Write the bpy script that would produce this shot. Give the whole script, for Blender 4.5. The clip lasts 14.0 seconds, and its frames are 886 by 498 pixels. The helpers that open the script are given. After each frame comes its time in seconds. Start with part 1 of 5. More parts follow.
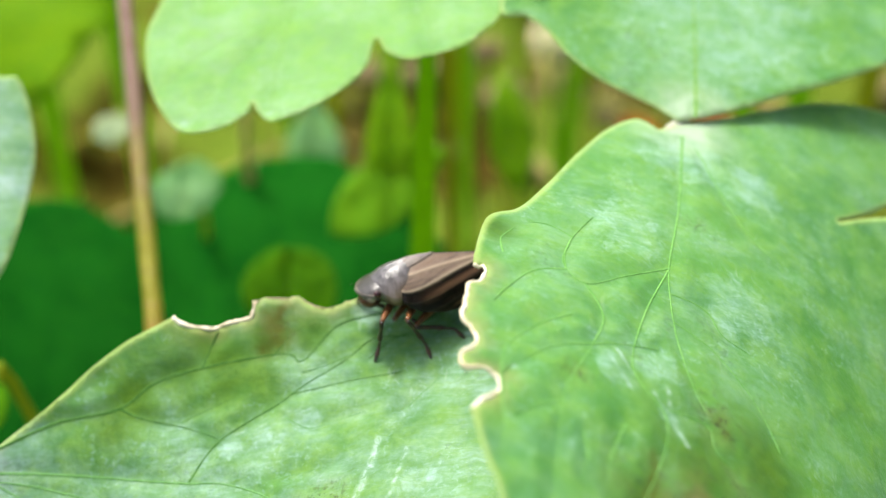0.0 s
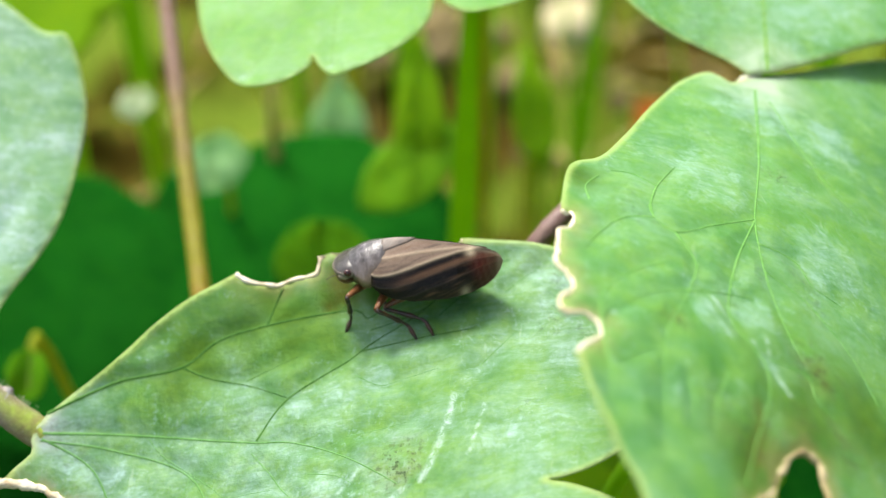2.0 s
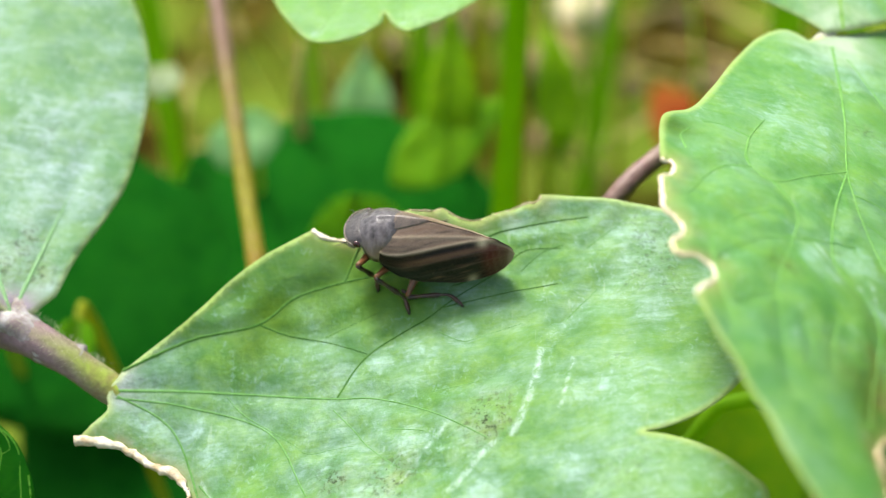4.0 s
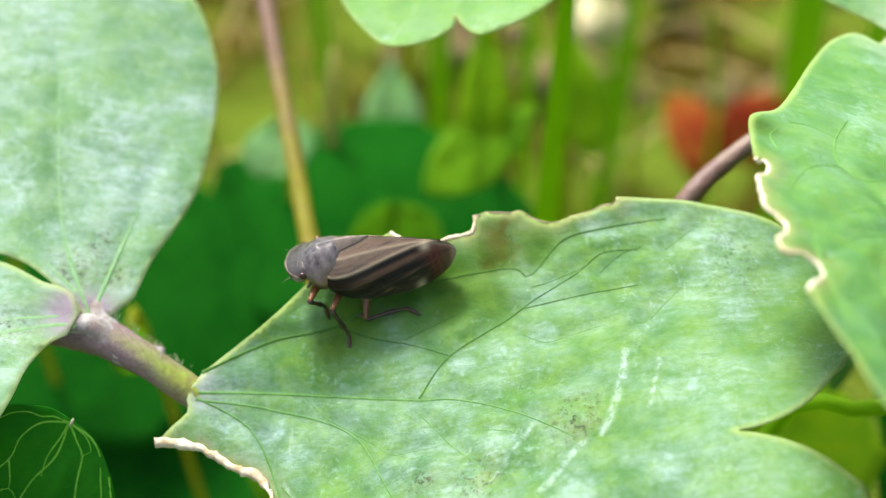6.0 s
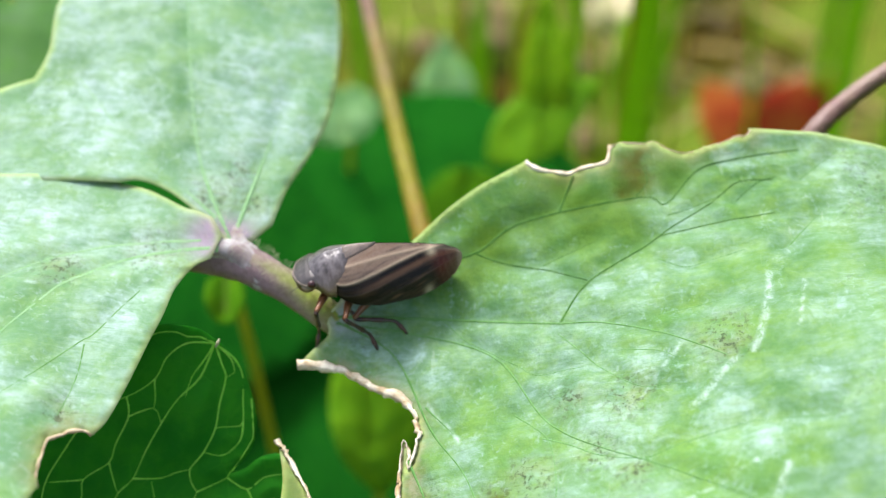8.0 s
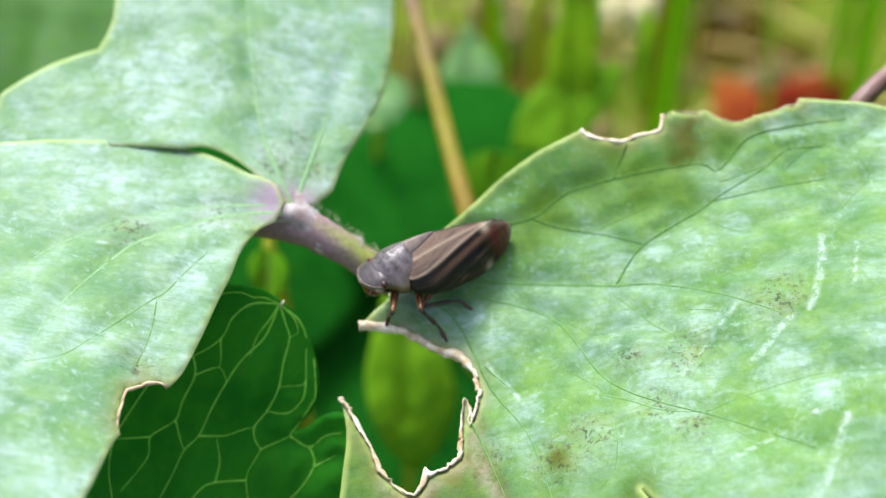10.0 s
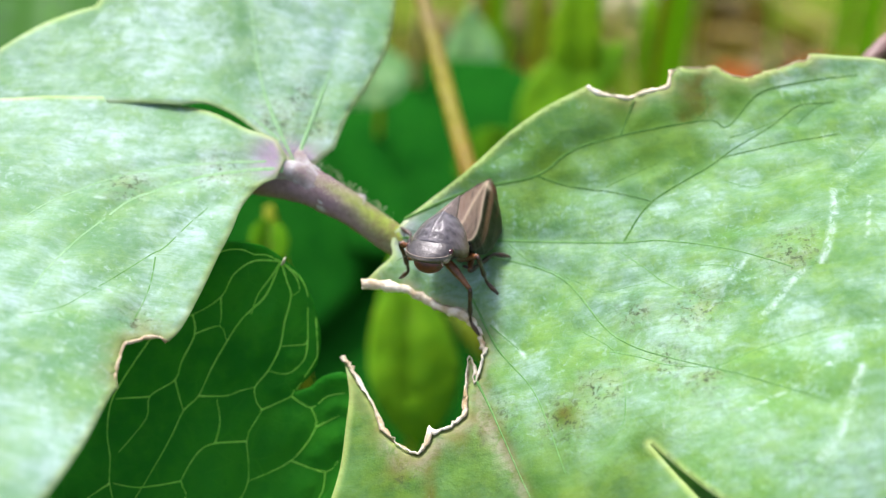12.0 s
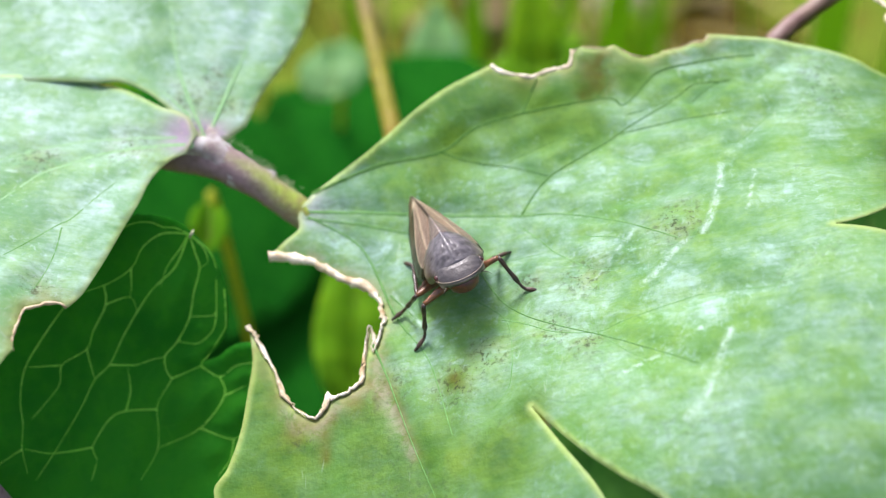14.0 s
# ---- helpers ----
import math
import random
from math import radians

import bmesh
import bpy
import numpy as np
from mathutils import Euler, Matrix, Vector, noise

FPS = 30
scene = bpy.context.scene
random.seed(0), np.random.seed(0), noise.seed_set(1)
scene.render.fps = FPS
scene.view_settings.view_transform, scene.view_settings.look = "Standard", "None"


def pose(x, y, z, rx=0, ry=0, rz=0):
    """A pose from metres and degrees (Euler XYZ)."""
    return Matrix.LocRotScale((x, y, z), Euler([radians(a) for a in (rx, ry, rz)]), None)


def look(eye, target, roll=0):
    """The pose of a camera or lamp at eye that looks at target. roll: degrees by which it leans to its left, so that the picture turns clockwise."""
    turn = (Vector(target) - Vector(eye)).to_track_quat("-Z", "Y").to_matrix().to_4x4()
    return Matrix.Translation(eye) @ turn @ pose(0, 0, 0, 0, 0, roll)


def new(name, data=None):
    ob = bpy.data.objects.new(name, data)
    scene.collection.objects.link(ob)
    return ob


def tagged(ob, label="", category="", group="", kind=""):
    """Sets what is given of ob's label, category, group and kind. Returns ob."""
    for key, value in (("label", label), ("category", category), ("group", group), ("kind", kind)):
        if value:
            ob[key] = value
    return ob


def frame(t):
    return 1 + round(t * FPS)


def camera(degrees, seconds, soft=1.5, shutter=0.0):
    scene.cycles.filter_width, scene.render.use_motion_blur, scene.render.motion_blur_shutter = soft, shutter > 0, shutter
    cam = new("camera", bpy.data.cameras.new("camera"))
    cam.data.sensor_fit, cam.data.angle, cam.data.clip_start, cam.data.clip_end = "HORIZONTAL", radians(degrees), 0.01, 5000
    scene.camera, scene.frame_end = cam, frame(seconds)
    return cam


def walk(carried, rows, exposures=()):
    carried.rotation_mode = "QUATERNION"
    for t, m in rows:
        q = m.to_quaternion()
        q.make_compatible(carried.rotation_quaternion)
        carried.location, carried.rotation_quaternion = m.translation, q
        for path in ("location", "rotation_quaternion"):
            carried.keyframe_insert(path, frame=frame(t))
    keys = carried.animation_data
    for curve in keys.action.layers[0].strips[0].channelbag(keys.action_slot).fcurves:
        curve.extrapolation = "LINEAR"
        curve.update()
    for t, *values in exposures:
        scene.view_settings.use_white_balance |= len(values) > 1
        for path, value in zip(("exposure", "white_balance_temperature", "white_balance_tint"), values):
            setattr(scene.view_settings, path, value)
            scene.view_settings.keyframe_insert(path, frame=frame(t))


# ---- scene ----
# The world is true to size: the insect is one centimetre long, so most lengths below are in centimetres (CM).
from mathutils.geometry import delaunay_2d_cdt

CM = 0.01

# ---- camera ----
cam = camera(40.0, 14.0, soft=1.25)
cam.data.dof.use_dof = True
cam.data.dof.focus_distance = 6.85 * CM
cam.data.dof.aperture_fstop = 28.0
METRES, EYE, TILT, LEAN, TURN = 0.042, 0.22, -38.0, 0.0, 0.0
ROWS = [
    (0, 0, 0, 0, 0, 0, -0),
    (0.5, -0.0104, 0.0234, -0.0113, -0.027, -0.141, 0.07),
    (1, -0.0388, 0.0191, -0.027, -0.054, -0.308, 0.04),
    (1.5, -0.0783, 0.0382, -0.0455, -0.087, -0.268, -0.08),
    (2, -0.1083, 0.0494, -0.055, -0.121, -0.396, 0.03),
    (2.5, -0.1293, 0.0376, -0.0706, -0.241, -0.556, -0.01),
    (3, -0.1551, 0.0409, -0.087, -0.295, -0.65, 0.04),
    (3.5, -0.1981, 0.0641, -0.1041, -0.342, -0.757, -0.05),
    (6, -0.3487, 0.064, -0.1243, -0.496, -0.127, 0),
    (6.5, -0.4058, 0.0416, -0.1527, -0.509, -0.141, -0.03),
    (7, -0.4571, 0.0406, -0.1875, -0.416, 0.06, -0.17),
    (7.5, -0.5091, 0.0553, -0.2181, -0.536, -0.06, -0.27),
    (8, -0.5444, 0.0395, -0.2338, -0.362, -0.027, -0.41),
    (10.5, -0.6395, -0.0013, -0.3017, -0.241, 0.02, -0.63),
    (11, -0.6496, 0.0312, -0.3344, -0.241, -0.074, -0.67),
    (11.5, -0.6526, 0.0158, -0.3434, -0.174, -0.181, -0.71),
    (12, -0.6309, 0.0251, -0.3445, -0.215, -0.194, -0.64),
    (12.5, -0.6095, -0.0015, -0.3429, -0.181, -0.235, -0.69),
    (13, -0.5735, 0.0116, -0.3726, -0.067, -0.067, -0.83),
    (13.5, -0.5169, 0.0115, -0.3796, -0.121, -0.054, -0.71),
    (14, -0.486, -0.0272, -0.3865, -0.147, -0.054, -0.72),
]
EXPOSURE = 1.30
walk(cam, [(t, pose(0, 0, EYE, TILT, LEAN, TURN) @ pose(METRES * x, METRES * y, METRES * z, 90 + pitch, roll, yaw)) for t, x, y, z, yaw, pitch, roll in ROWS],
     exposures=[(0.0, EXPOSURE, 6650, 7), (3.5, EXPOSURE, 6700, 8), (6.5, EXPOSURE, 6700, 10), (8.0, EXPOSURE, 6400, 14), (11.0, EXPOSURE, 6300, 17), (14.0, EXPOSURE, 6300, 19)])

# ---- light: a bright overcast sky ----
SUN_UP, SUN_AROUND = 60.0, -32.0
world = bpy.data.worlds.new("sky")
scene.world = world
world.use_nodes = True
sky = world.node_tree.nodes.new("ShaderNodeTexSky")
sky.sky_type, sky.sun_disc = "NISHITA", False
sky.sun_elevation, sky.sun_rotation = radians(SUN_UP), radians(SUN_AROUND)
sky.dust_density, sky.air_density = 4.0, 1.0
back = world.node_tree.nodes["Background"]
back.inputs["Strength"].default_value = 0.135
cloud = world.node_tree.nodes.new("ShaderNodeHueSaturation")  # thin cloud greys the blue
cloud.inputs["Saturation"].default_value = 0.72
world.node_tree.links.new(sky.outputs["Color"], cloud.inputs["Color"])
world.node_tree.links.new(cloud.outputs["Color"], back.inputs["Color"])
sun = new("sun", bpy.data.lights.new("sun", "SUN"))
sun.data.energy, sun.data.angle, sun.data.color = 2.2, radians(14), (1.0, 0.97, 0.92)
sx, sy = math.sin(radians(SUN_AROUND)), math.cos(radians(SUN_AROUND))
sun.matrix_world = look((sx * math.cos(radians(SUN_UP)), sy * math.cos(radians(SUN_UP)), math.sin(radians(SUN_UP))), (0, 0, 0))


# ---- materials ----
class Paint:
    """A small helper to write node materials in few lines."""

    def __init__(self, name):
        self.mat = bpy.data.materials.new(name)
        self.mat.use_nodes = True
        self.tree = self.mat.node_tree
        self.bsdf = self.tree.nodes["Principled BSDF"]
        self.end = self.tree.nodes["Material Output"]

    def put(self, socket, value):
        if isinstance(value, bpy.types.NodeSocket):
            self.tree.links.new(value, socket)
        elif isinstance(value, (tuple, list)) and len(value) == 3 and socket.type == "RGBA":
            socket.default_value = (*value, 1)
        else:
            socket.default_value = value

    def node(self, kind, **inputs):
        n = self.tree.nodes.new(kind)
        self.fill(n, inputs)
        return n.outputs[0]

    def fill(self, n, inputs):
        for key, value in inputs.items():
            key = key.replace("_", " ")
            self.put(n.inputs[int(key[1:])] if key[0] == "i" and key[1:].isdigit() else n.inputs[key], value)

    def uv(self):
        n = self.tree.nodes.new("ShaderNodeUVMap")
        n.uv_map = "UVMap"
        return n.outputs[0]

    def place(self):
        return self.tree.nodes.new("ShaderNodeTexCoord").outputs["Object"]

    def noise(self, where, scale, detail=3.0, rough=0.55, twist=0.0):
        return self.node("ShaderNodeTexNoise", Vector=where, Scale=scale, Detail=detail, Roughness=rough, Distortion=twist)

    def cells(self, where, scale):
        n = self.tree.nodes.new("ShaderNodeTexVoronoi")
        n.feature = "DISTANCE_TO_EDGE"
        self.fill(n, {"Vector": where, "Scale": scale})
        return n.outputs[0]

    def field(self, where, scale):
        n = self.tree.nodes.new("ShaderNodeTexVoronoi")
        self.fill(n, {"Vector": where, "Scale": scale})
        split = self.tree.nodes.new("ShaderNodeSeparateColor")
        self.tree.links.new(n.outputs["Color"], split.inputs[0])
        return split.outputs[0]

    def ramp(self, value, a, b, low=0.0, high=1.0):
        n = self.tree.nodes.new("ShaderNodeMapRange")
        n.interpolation_type = "SMOOTHSTEP"
        self.fill(n, {"i0": value, "i1": a, "i2": b, "i3": low, "i4": high})
        return n.outputs[0]

    def math(self, op, a, b=0.0):
        n = self.tree.nodes.new("ShaderNodeMath")
        n.operation = op
        self.fill(n, {"i0": a, "i1": b})
        return n.outputs[0]

    def mix(self, fac, a, b, blend="MIX"):
        n = self.tree.nodes.new("ShaderNodeMix")
        n.data_type, n.blend_type = "RGBA", blend
        self.put(n.inputs[0], fac), self.put(n.inputs[6], a), self.put(n.inputs[7], b)
        return n.outputs[2]

    def attr(self, name, out="Fac"):
        n = self.tree.nodes.new("ShaderNodeAttribute")
        n.attribute_name = name
        return n.outputs[out]

    def bump(self, height, strength, distance):
        return self.node("ShaderNodeBump", Strength=strength, Distance=distance, Height=height)

    def finish(self, color, rough, normal=None, thin=0.0, glow=None, **more):
        self.put(self.bsdf.inputs["Base Color"], color)
        self.put(self.bsdf.inputs["Roughness"], rough)
        if normal is not None:
            self.put(self.bsdf.inputs["Normal"], normal)
        for key, value in more.items():
            self.put(self.bsdf.inputs[key.replace("_", " ")], value)
        if thin:
            t = self.tree.nodes.new("ShaderNodeBsdfTranslucent")
            self.put(t.inputs["Color"], glow if glow is not None else color)
            m = self.tree.nodes.new("ShaderNodeMixShader")
            self.put(m.inputs[0], thin)
            self.tree.links.new(self.bsdf.outputs[0], m.inputs[1])
            self.tree.links.new(t.outputs[0], m.inputs[2])
            self.tree.links.new(m.outputs[0], self.end.inputs["Surface"])
        return self.mat


def leaf_material(name, deep, fresh, bloom, amount, thin, net=0.35, scar=(0.24, 0.23, 0.08), cell=4.6, lace=None, gloss=0.35, fade=0.0, line=0.045, blush=(0.31, 0.21, 0.31)):
    """A living leaf: two greens, a waxy whitish bloom in patches that also hold painted sheen, a fine net of veins,
    specks, a pale margin and browned bites.
    """
    p = Paint(name)
    uv = p.uv()
    broad, fine = p.noise(uv, 0.9, 4, 0.6, 0.4), p.noise(uv, 7.0, 4, 0.6)
    color = p.mix(p.ramp(broad, 0.35, 0.65), deep, fresh)
    blotch = p.noise(uv, 5.0, 8, 0.70)
    color = p.mix(p.ramp(blotch, 0.40, 0.64, 0.0, 0.75), color, tuple(s * c for s, c in zip((1.45, 1.15, 0.9), fresh)))
    color = p.mix(p.ramp(p.noise(uv, 13.0, 6, 0.7), 0.50, 0.70, 0.0, 0.5), color, deep)
    lobe = p.mix(p.ramp(p.noise(uv, 6.5, 7, 0.7), 0.38, 0.62), (0.030, 0.088, 0.004), (0.078, 0.160, 0.009))
    color = p.mix(p.math("MULTIPLY", p.attr("lime"), p.ramp(p.noise(uv, 3.0, 4, 0.6, 0.4), 0.25, 0.6, 0.5, 0.9)), color, lobe)
    # wax: thin and broken, stronger in some of the fields between the veins, rubbed off in fine grain
    twist = p.tree.nodes.new("ShaderNodeTexNoise")
    p.fill(twist, {"Vector": uv, "Scale": 3.0, "Detail": 2.0})
    bent = p.tree.nodes.new("ShaderNodeVectorMath")
    bent.operation = "MULTIPLY_ADD"
    p.put(bent.inputs[0], twist.outputs["Color"]), p.put(bent.inputs[1], (0.16, 0.16, 0.0)), p.put(bent.inputs[2], uv)
    field = p.field(bent.outputs[0], cell * 0.62)
    grain = p.ramp(p.noise(uv, 30.0, 5, 0.72, 0.3), 0.30, 0.66, 0.70, 1.0)
    mottle = p.math("MULTIPLY", p.ramp(p.noise(uv, 6.0, 7, 0.66, 0.3), 0.30, 0.66, 0.35, 1.0), grain)
    mottle = p.math("MULTIPLY", mottle, p.ramp(field, 0.15, 0.85, 0.76, 1.0))
    wax_sheen = p.math("MULTIPLY", p.math("MULTIPLY", p.ramp(p.noise(uv, 1.3, 5, 0.62, 0.6), 0.34, 0.66, 0.15, 1.0), mottle), amount)
    # the marked patches are bloom with sky sheen and sunlit spots painted in
    ragged = p.math("ADD", p.attr("wax_sheen"), p.math("MULTIPLY", p.math("SUBTRACT", p.noise(bent.outputs[0], 5.5, 7, 0.72, 0.8), 0.5), 1.5))
    patch = p.math("MULTIPLY", p.ramp(ragged, 0.45, 0.95), p.ramp(p.attr("wax_sheen"), 0.05, 0.40))
    wax_sheen = p.math("MAXIMUM", wax_sheen, p.math("MULTIPLY", p.math("MULTIPLY", patch, mottle), 0.60))
    # fine streaks that run with the veins
    grainwise = p.tree.nodes.new("ShaderNodeMapping")
    grainwise.inputs["Scale"].default_value, grainwise.inputs["Rotation"].default_value = (2.0, 11.0, 1.0), (0, 0, 0.30)
    p.tree.links.new(bent.outputs[0], grainwise.inputs["Vector"])
    streak = p.noise(grainwise.outputs[0], 2.2, 6, 0.68, 0.5)
    wax_sheen = p.math("MULTIPLY", wax_sheen, p.ramp(streak, 0.34, 0.62, 0.60, 1.20))
    color = p.mix(p.ramp(streak, 0.52, 0.68, 0.0, 0.35 * (1 - fade)), color, deep)
    wax_sheen = p.math("MULTIPLY", wax_sheen, p.ramp(p.attr("lime"), 0.0, 0.9, 1.0, 0.15))
    color = p.mix(wax_sheen, color, bloom)
    flake = p.math("MULTIPLY", p.ramp(p.noise(uv, 22.0, 5, 0.70, 0.6), 0.50, 0.70), p.ramp(p.noise(uv, 2.6, 4, 0.6, 0.5), 0.42, 0.62, 0.05, 0.30 * (1 - fade)))
    flake = p.math("MULTIPLY", flake, p.ramp(p.attr("lime"), 0.0, 0.9, 1.0, 0.1))
    color = p.mix(flake, color, bloom)
    lines = p.math("MULTIPLY", p.ramp(p.cells(bent.outputs[0], cell), 0.0, line, 1.0, 0.0), p.ramp(p.noise(uv, 2.2, 3, 0.5), 0.42, 0.62))
    small = p.ramp(p.cells(bent.outputs[0], cell * 2.9), 0.0, 0.09, 1.0, 0.0)
    color = p.mix(p.math("MULTIPLY", lines, net), color, lace or tuple(0.55 * d + 0.5 * f for d, f in zip(deep, bloom)))
    color = p.mix(p.math("MULTIPLY", small, net * 0.35), color, fresh)
    # dark specks and browned spots, in loose groups
    stain = p.attr("stain")
    group = p.math("MAXIMUM", p.math("MULTIPLY", p.ramp(p.noise(uv, 1.3, 3, 0.5, 0.6), 0.58, 0.70), 0.45 * (1 - fade)), stain)
    speck = p.math("MULTIPLY", p.ramp(p.noise(uv, 24.0, 5, 0.78, 0.4), 0.52, 0.60), group)
    color = p.mix(p.math("MULTIPLY", p.math("MULTIPLY", stain, p.ramp(p.noise(uv, 6.0, 4, 0.6), 0.38, 0.62)), 0.45), color, (0.165, 0.185, 0.045))
    color = p.mix(p.math("MULTIPLY", speck, 0.95), color, (0.030, 0.034, 0.026))
    color = p.mix(p.math("MULTIPLY", p.ramp(p.noise(uv, 2.4, 2, 0.5), 0.66, 0.76), 0.10 * (1 - fade)), color, (0.34, 0.40, 0.05))
    color = p.mix(p.math("MULTIPLY", p.math("MULTIPLY", p.attr("scorch"), p.ramp(p.noise(uv, 9.0, 4, 0.65, 0.4), 0.32, 0.6, 0.40, 1.0)), 0.92), color, (0.086, 0.086, 0.010))
    # dry whitish scratches
    n = p.tree.nodes.new("ShaderNodeMapping")
    n.inputs["Scale"].default_value, n.inputs["Rotation"].default_value = (9.0, 1.4, 1.0), (0, 0, 0.35)
    p.tree.links.new(uv, n.inputs["Vector"])
    scratch = p.math("MULTIPLY", p.ramp(p.noise(n.outputs[0], 2.6, 2, 0.6, 0.5), 0.66, 0.74), p.ramp(p.noise(uv, 1.1, 2), 0.48, 0.62, 0.0, 1 - fade))
    color = p.mix(p.math("MULTIPLY", scratch, 0.14), color, (0.58, 0.70, 0.56))
    chafe = p.math("MULTIPLY", p.ramp(p.attr("chafe"), 0.25, 0.95), p.ramp(p.noise(uv, 17.0, 5, 0.75, 0.8), 0.38, 0.62, 0.1, 1.0))
    color = p.mix(p.math("MULTIPLY", chafe, 0.5), color, (0.58, 0.74, 0.70))
    flush = p.math("MULTIPLY", p.ramp(p.attr("flush"), 0.05, 0.55), p.ramp(p.noise(uv, 4.0, 4, 0.6, 0.5), 0.30, 0.60, 0.35, 1.0))
    color = p.mix(p.math("MULTIPLY", flush, 0.85), color, blush)
    husk = p.math("MULTIPLY", p.attr("husk"), p.ramp(p.noise(uv, 11.0, 5, 0.70, 0.5), 0.36, 0.62, 0.0, 0.60))
    color = p.mix(husk, color, (0.30, 0.27, 0.20))
    edge, bite = p.attr("edge"), p.attr("bite")
    color = p.mix(p.ramp(edge, 0.0, 0.05, 0.55 * (1 - fade), 0.0), color, (0.42, 0.52, 0.16))
    worn = p.math("MULTIPLY", p.ramp(bite, 0.0, 0.16, 1.0, 0.0), p.ramp(p.noise(uv, 6.0, 4), 0.3, 0.62))
    color = p.mix(p.math("MULTIPLY", worn, 0.5), color, scar)
    height = p.math("ADD", p.math("MULTIPLY", lines, -0.9 * net), p.math("ADD", p.math("MULTIPLY", blotch, 1.8), p.math("MULTIPLY", fine, 0.9)))
    normal = p.bump(height, 0.6, 0.016 * CM)
    rough = p.ramp(p.noise(uv, 5.0, 4), 0.3, 0.7, 0.38, 0.58)
    glow = tuple(min(1.0, c * s) for c, s in zip(fresh, (1.7, 1.5, 0.7)))
    return p.finish(color, rough, normal, thin=thin, glow=glow, Specular_IOR_Level=gloss)


def plain_material(name, a, b, rough, scale, thin=0.0, bump=0.3, **more):
    """Two tones in patches and grain, for stems, rims and small things; scale in 1/metre of the object's own space."""
    p = Paint(name)
    at = p.place()
    color = p.mix(p.ramp(p.noise(at, scale, 4, 0.6, 0.5), 0.32, 0.68), a, b)
    color = p.mix(p.ramp(p.noise(at, scale * 6, 3, 0.6), 0.3, 0.8, 0.0, 0.4), color, tuple(0.55 * c for c in a))
    normal = p.bump(p.noise(at, scale * 5, 4, 0.6), bump, 0.15 / scale)
    return p.finish(color, rough, normal, thin=thin, **more)


def graded_material(name, a, b, blot, axis, low, high, scale, rough=0.5, lee=0.0):
    """A stalk's skin that passes from one tone to another along it (metres of its own space), with blotches."""
    p = Paint(name)
    at = p.place()
    split = p.tree.nodes.new("ShaderNodeSeparateXYZ")
    p.tree.links.new(at, split.inputs[0])
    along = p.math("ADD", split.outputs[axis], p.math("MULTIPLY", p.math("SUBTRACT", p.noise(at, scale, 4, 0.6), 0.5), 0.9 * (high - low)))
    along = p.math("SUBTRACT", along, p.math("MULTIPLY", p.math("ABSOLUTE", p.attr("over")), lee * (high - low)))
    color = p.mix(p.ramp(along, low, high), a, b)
    color = p.mix(p.ramp(p.noise(at, scale * 1.7, 4, 0.6, 0.6), 0.50, 0.70, 0.0, 0.6), color, blot)
    color = p.mix(p.ramp(p.noise(at, scale * 9, 3, 0.6), 0.35, 0.8, 0.0, 0.45), color, tuple(0.5 * c for c in blot))
    return p.finish(color, rough, p.bump(p.noise(at, scale * 6, 4, 0.6), 0.4, 0.1 / scale), thin=0.12, Specular_IOR_Level=0.15)


LEAF_MAIN = leaf_material("glaucous_leaf", (0.044, 0.150, 0.022), (0.100, 0.250, 0.042), (0.45, 0.63, 0.62), 0.44, 0.18, net=0.10, cell=4.2, line=0.05, lace=(0.045, 0.150, 0.020), gloss=0.08, blush=(0.46, 0.44, 0.50))
LEAF_NEAR = leaf_material("clear_green_leaf", (0.055, 0.200, 0.030), (0.105, 0.285, 0.048), (0.38, 0.58, 0.49), 0.28, 0.22, net=0.08, gloss=0.10, blush=(0.44, 0.55, 0.38))
LEAF_PALE = leaf_material("pale_waxy_leaf", (0.060, 0.185, 0.048), (0.110, 0.270, 0.090), (0.57, 0.72, 0.75), 0.58, 0.20, net=0.05, cell=4.5, line=0.05, lace=(0.09, 0.25, 0.08), gloss=0.12)
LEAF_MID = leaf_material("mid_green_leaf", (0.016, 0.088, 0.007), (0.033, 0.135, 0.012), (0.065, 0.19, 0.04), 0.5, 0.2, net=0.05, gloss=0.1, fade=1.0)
# lighter columbine green: part of the backlight is painted into the colour
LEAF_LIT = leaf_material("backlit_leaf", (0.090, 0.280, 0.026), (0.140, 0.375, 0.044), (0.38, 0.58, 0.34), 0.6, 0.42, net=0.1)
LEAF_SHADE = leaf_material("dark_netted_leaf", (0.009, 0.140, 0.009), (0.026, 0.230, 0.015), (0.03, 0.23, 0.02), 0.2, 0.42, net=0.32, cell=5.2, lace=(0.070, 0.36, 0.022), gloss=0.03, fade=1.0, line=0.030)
# the shade on these leaves is put into the very dark green
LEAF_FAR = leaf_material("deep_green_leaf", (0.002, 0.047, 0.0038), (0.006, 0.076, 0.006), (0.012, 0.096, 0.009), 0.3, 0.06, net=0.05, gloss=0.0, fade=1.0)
LEAF_OLIVE = leaf_material("olive_green_leaf", (0.030, 0.125, 0.004), (0.062, 0.195, 0.006), (0.08, 0.21, 0.015), 0.3, 0.25, net=0.05, gloss=0.0, fade=1.0)
LEAF_LIME = leaf_material("lime_green_leaf", (0.10, 0.27, 0.004), (0.19, 0.39, 0.006), (0.22, 0.40, 0.02), 0.3, 0.35, net=0.05, gloss=0.05, fade=1.0)
LEAF_GRASSY = leaf_material("grass_green_leaf", (0.060, 0.200, 0.004), (0.120, 0.310, 0.008), (0.15, 0.35, 0.02), 0.3, 0.30, net=0.05, gloss=0.05, fade=1.0)
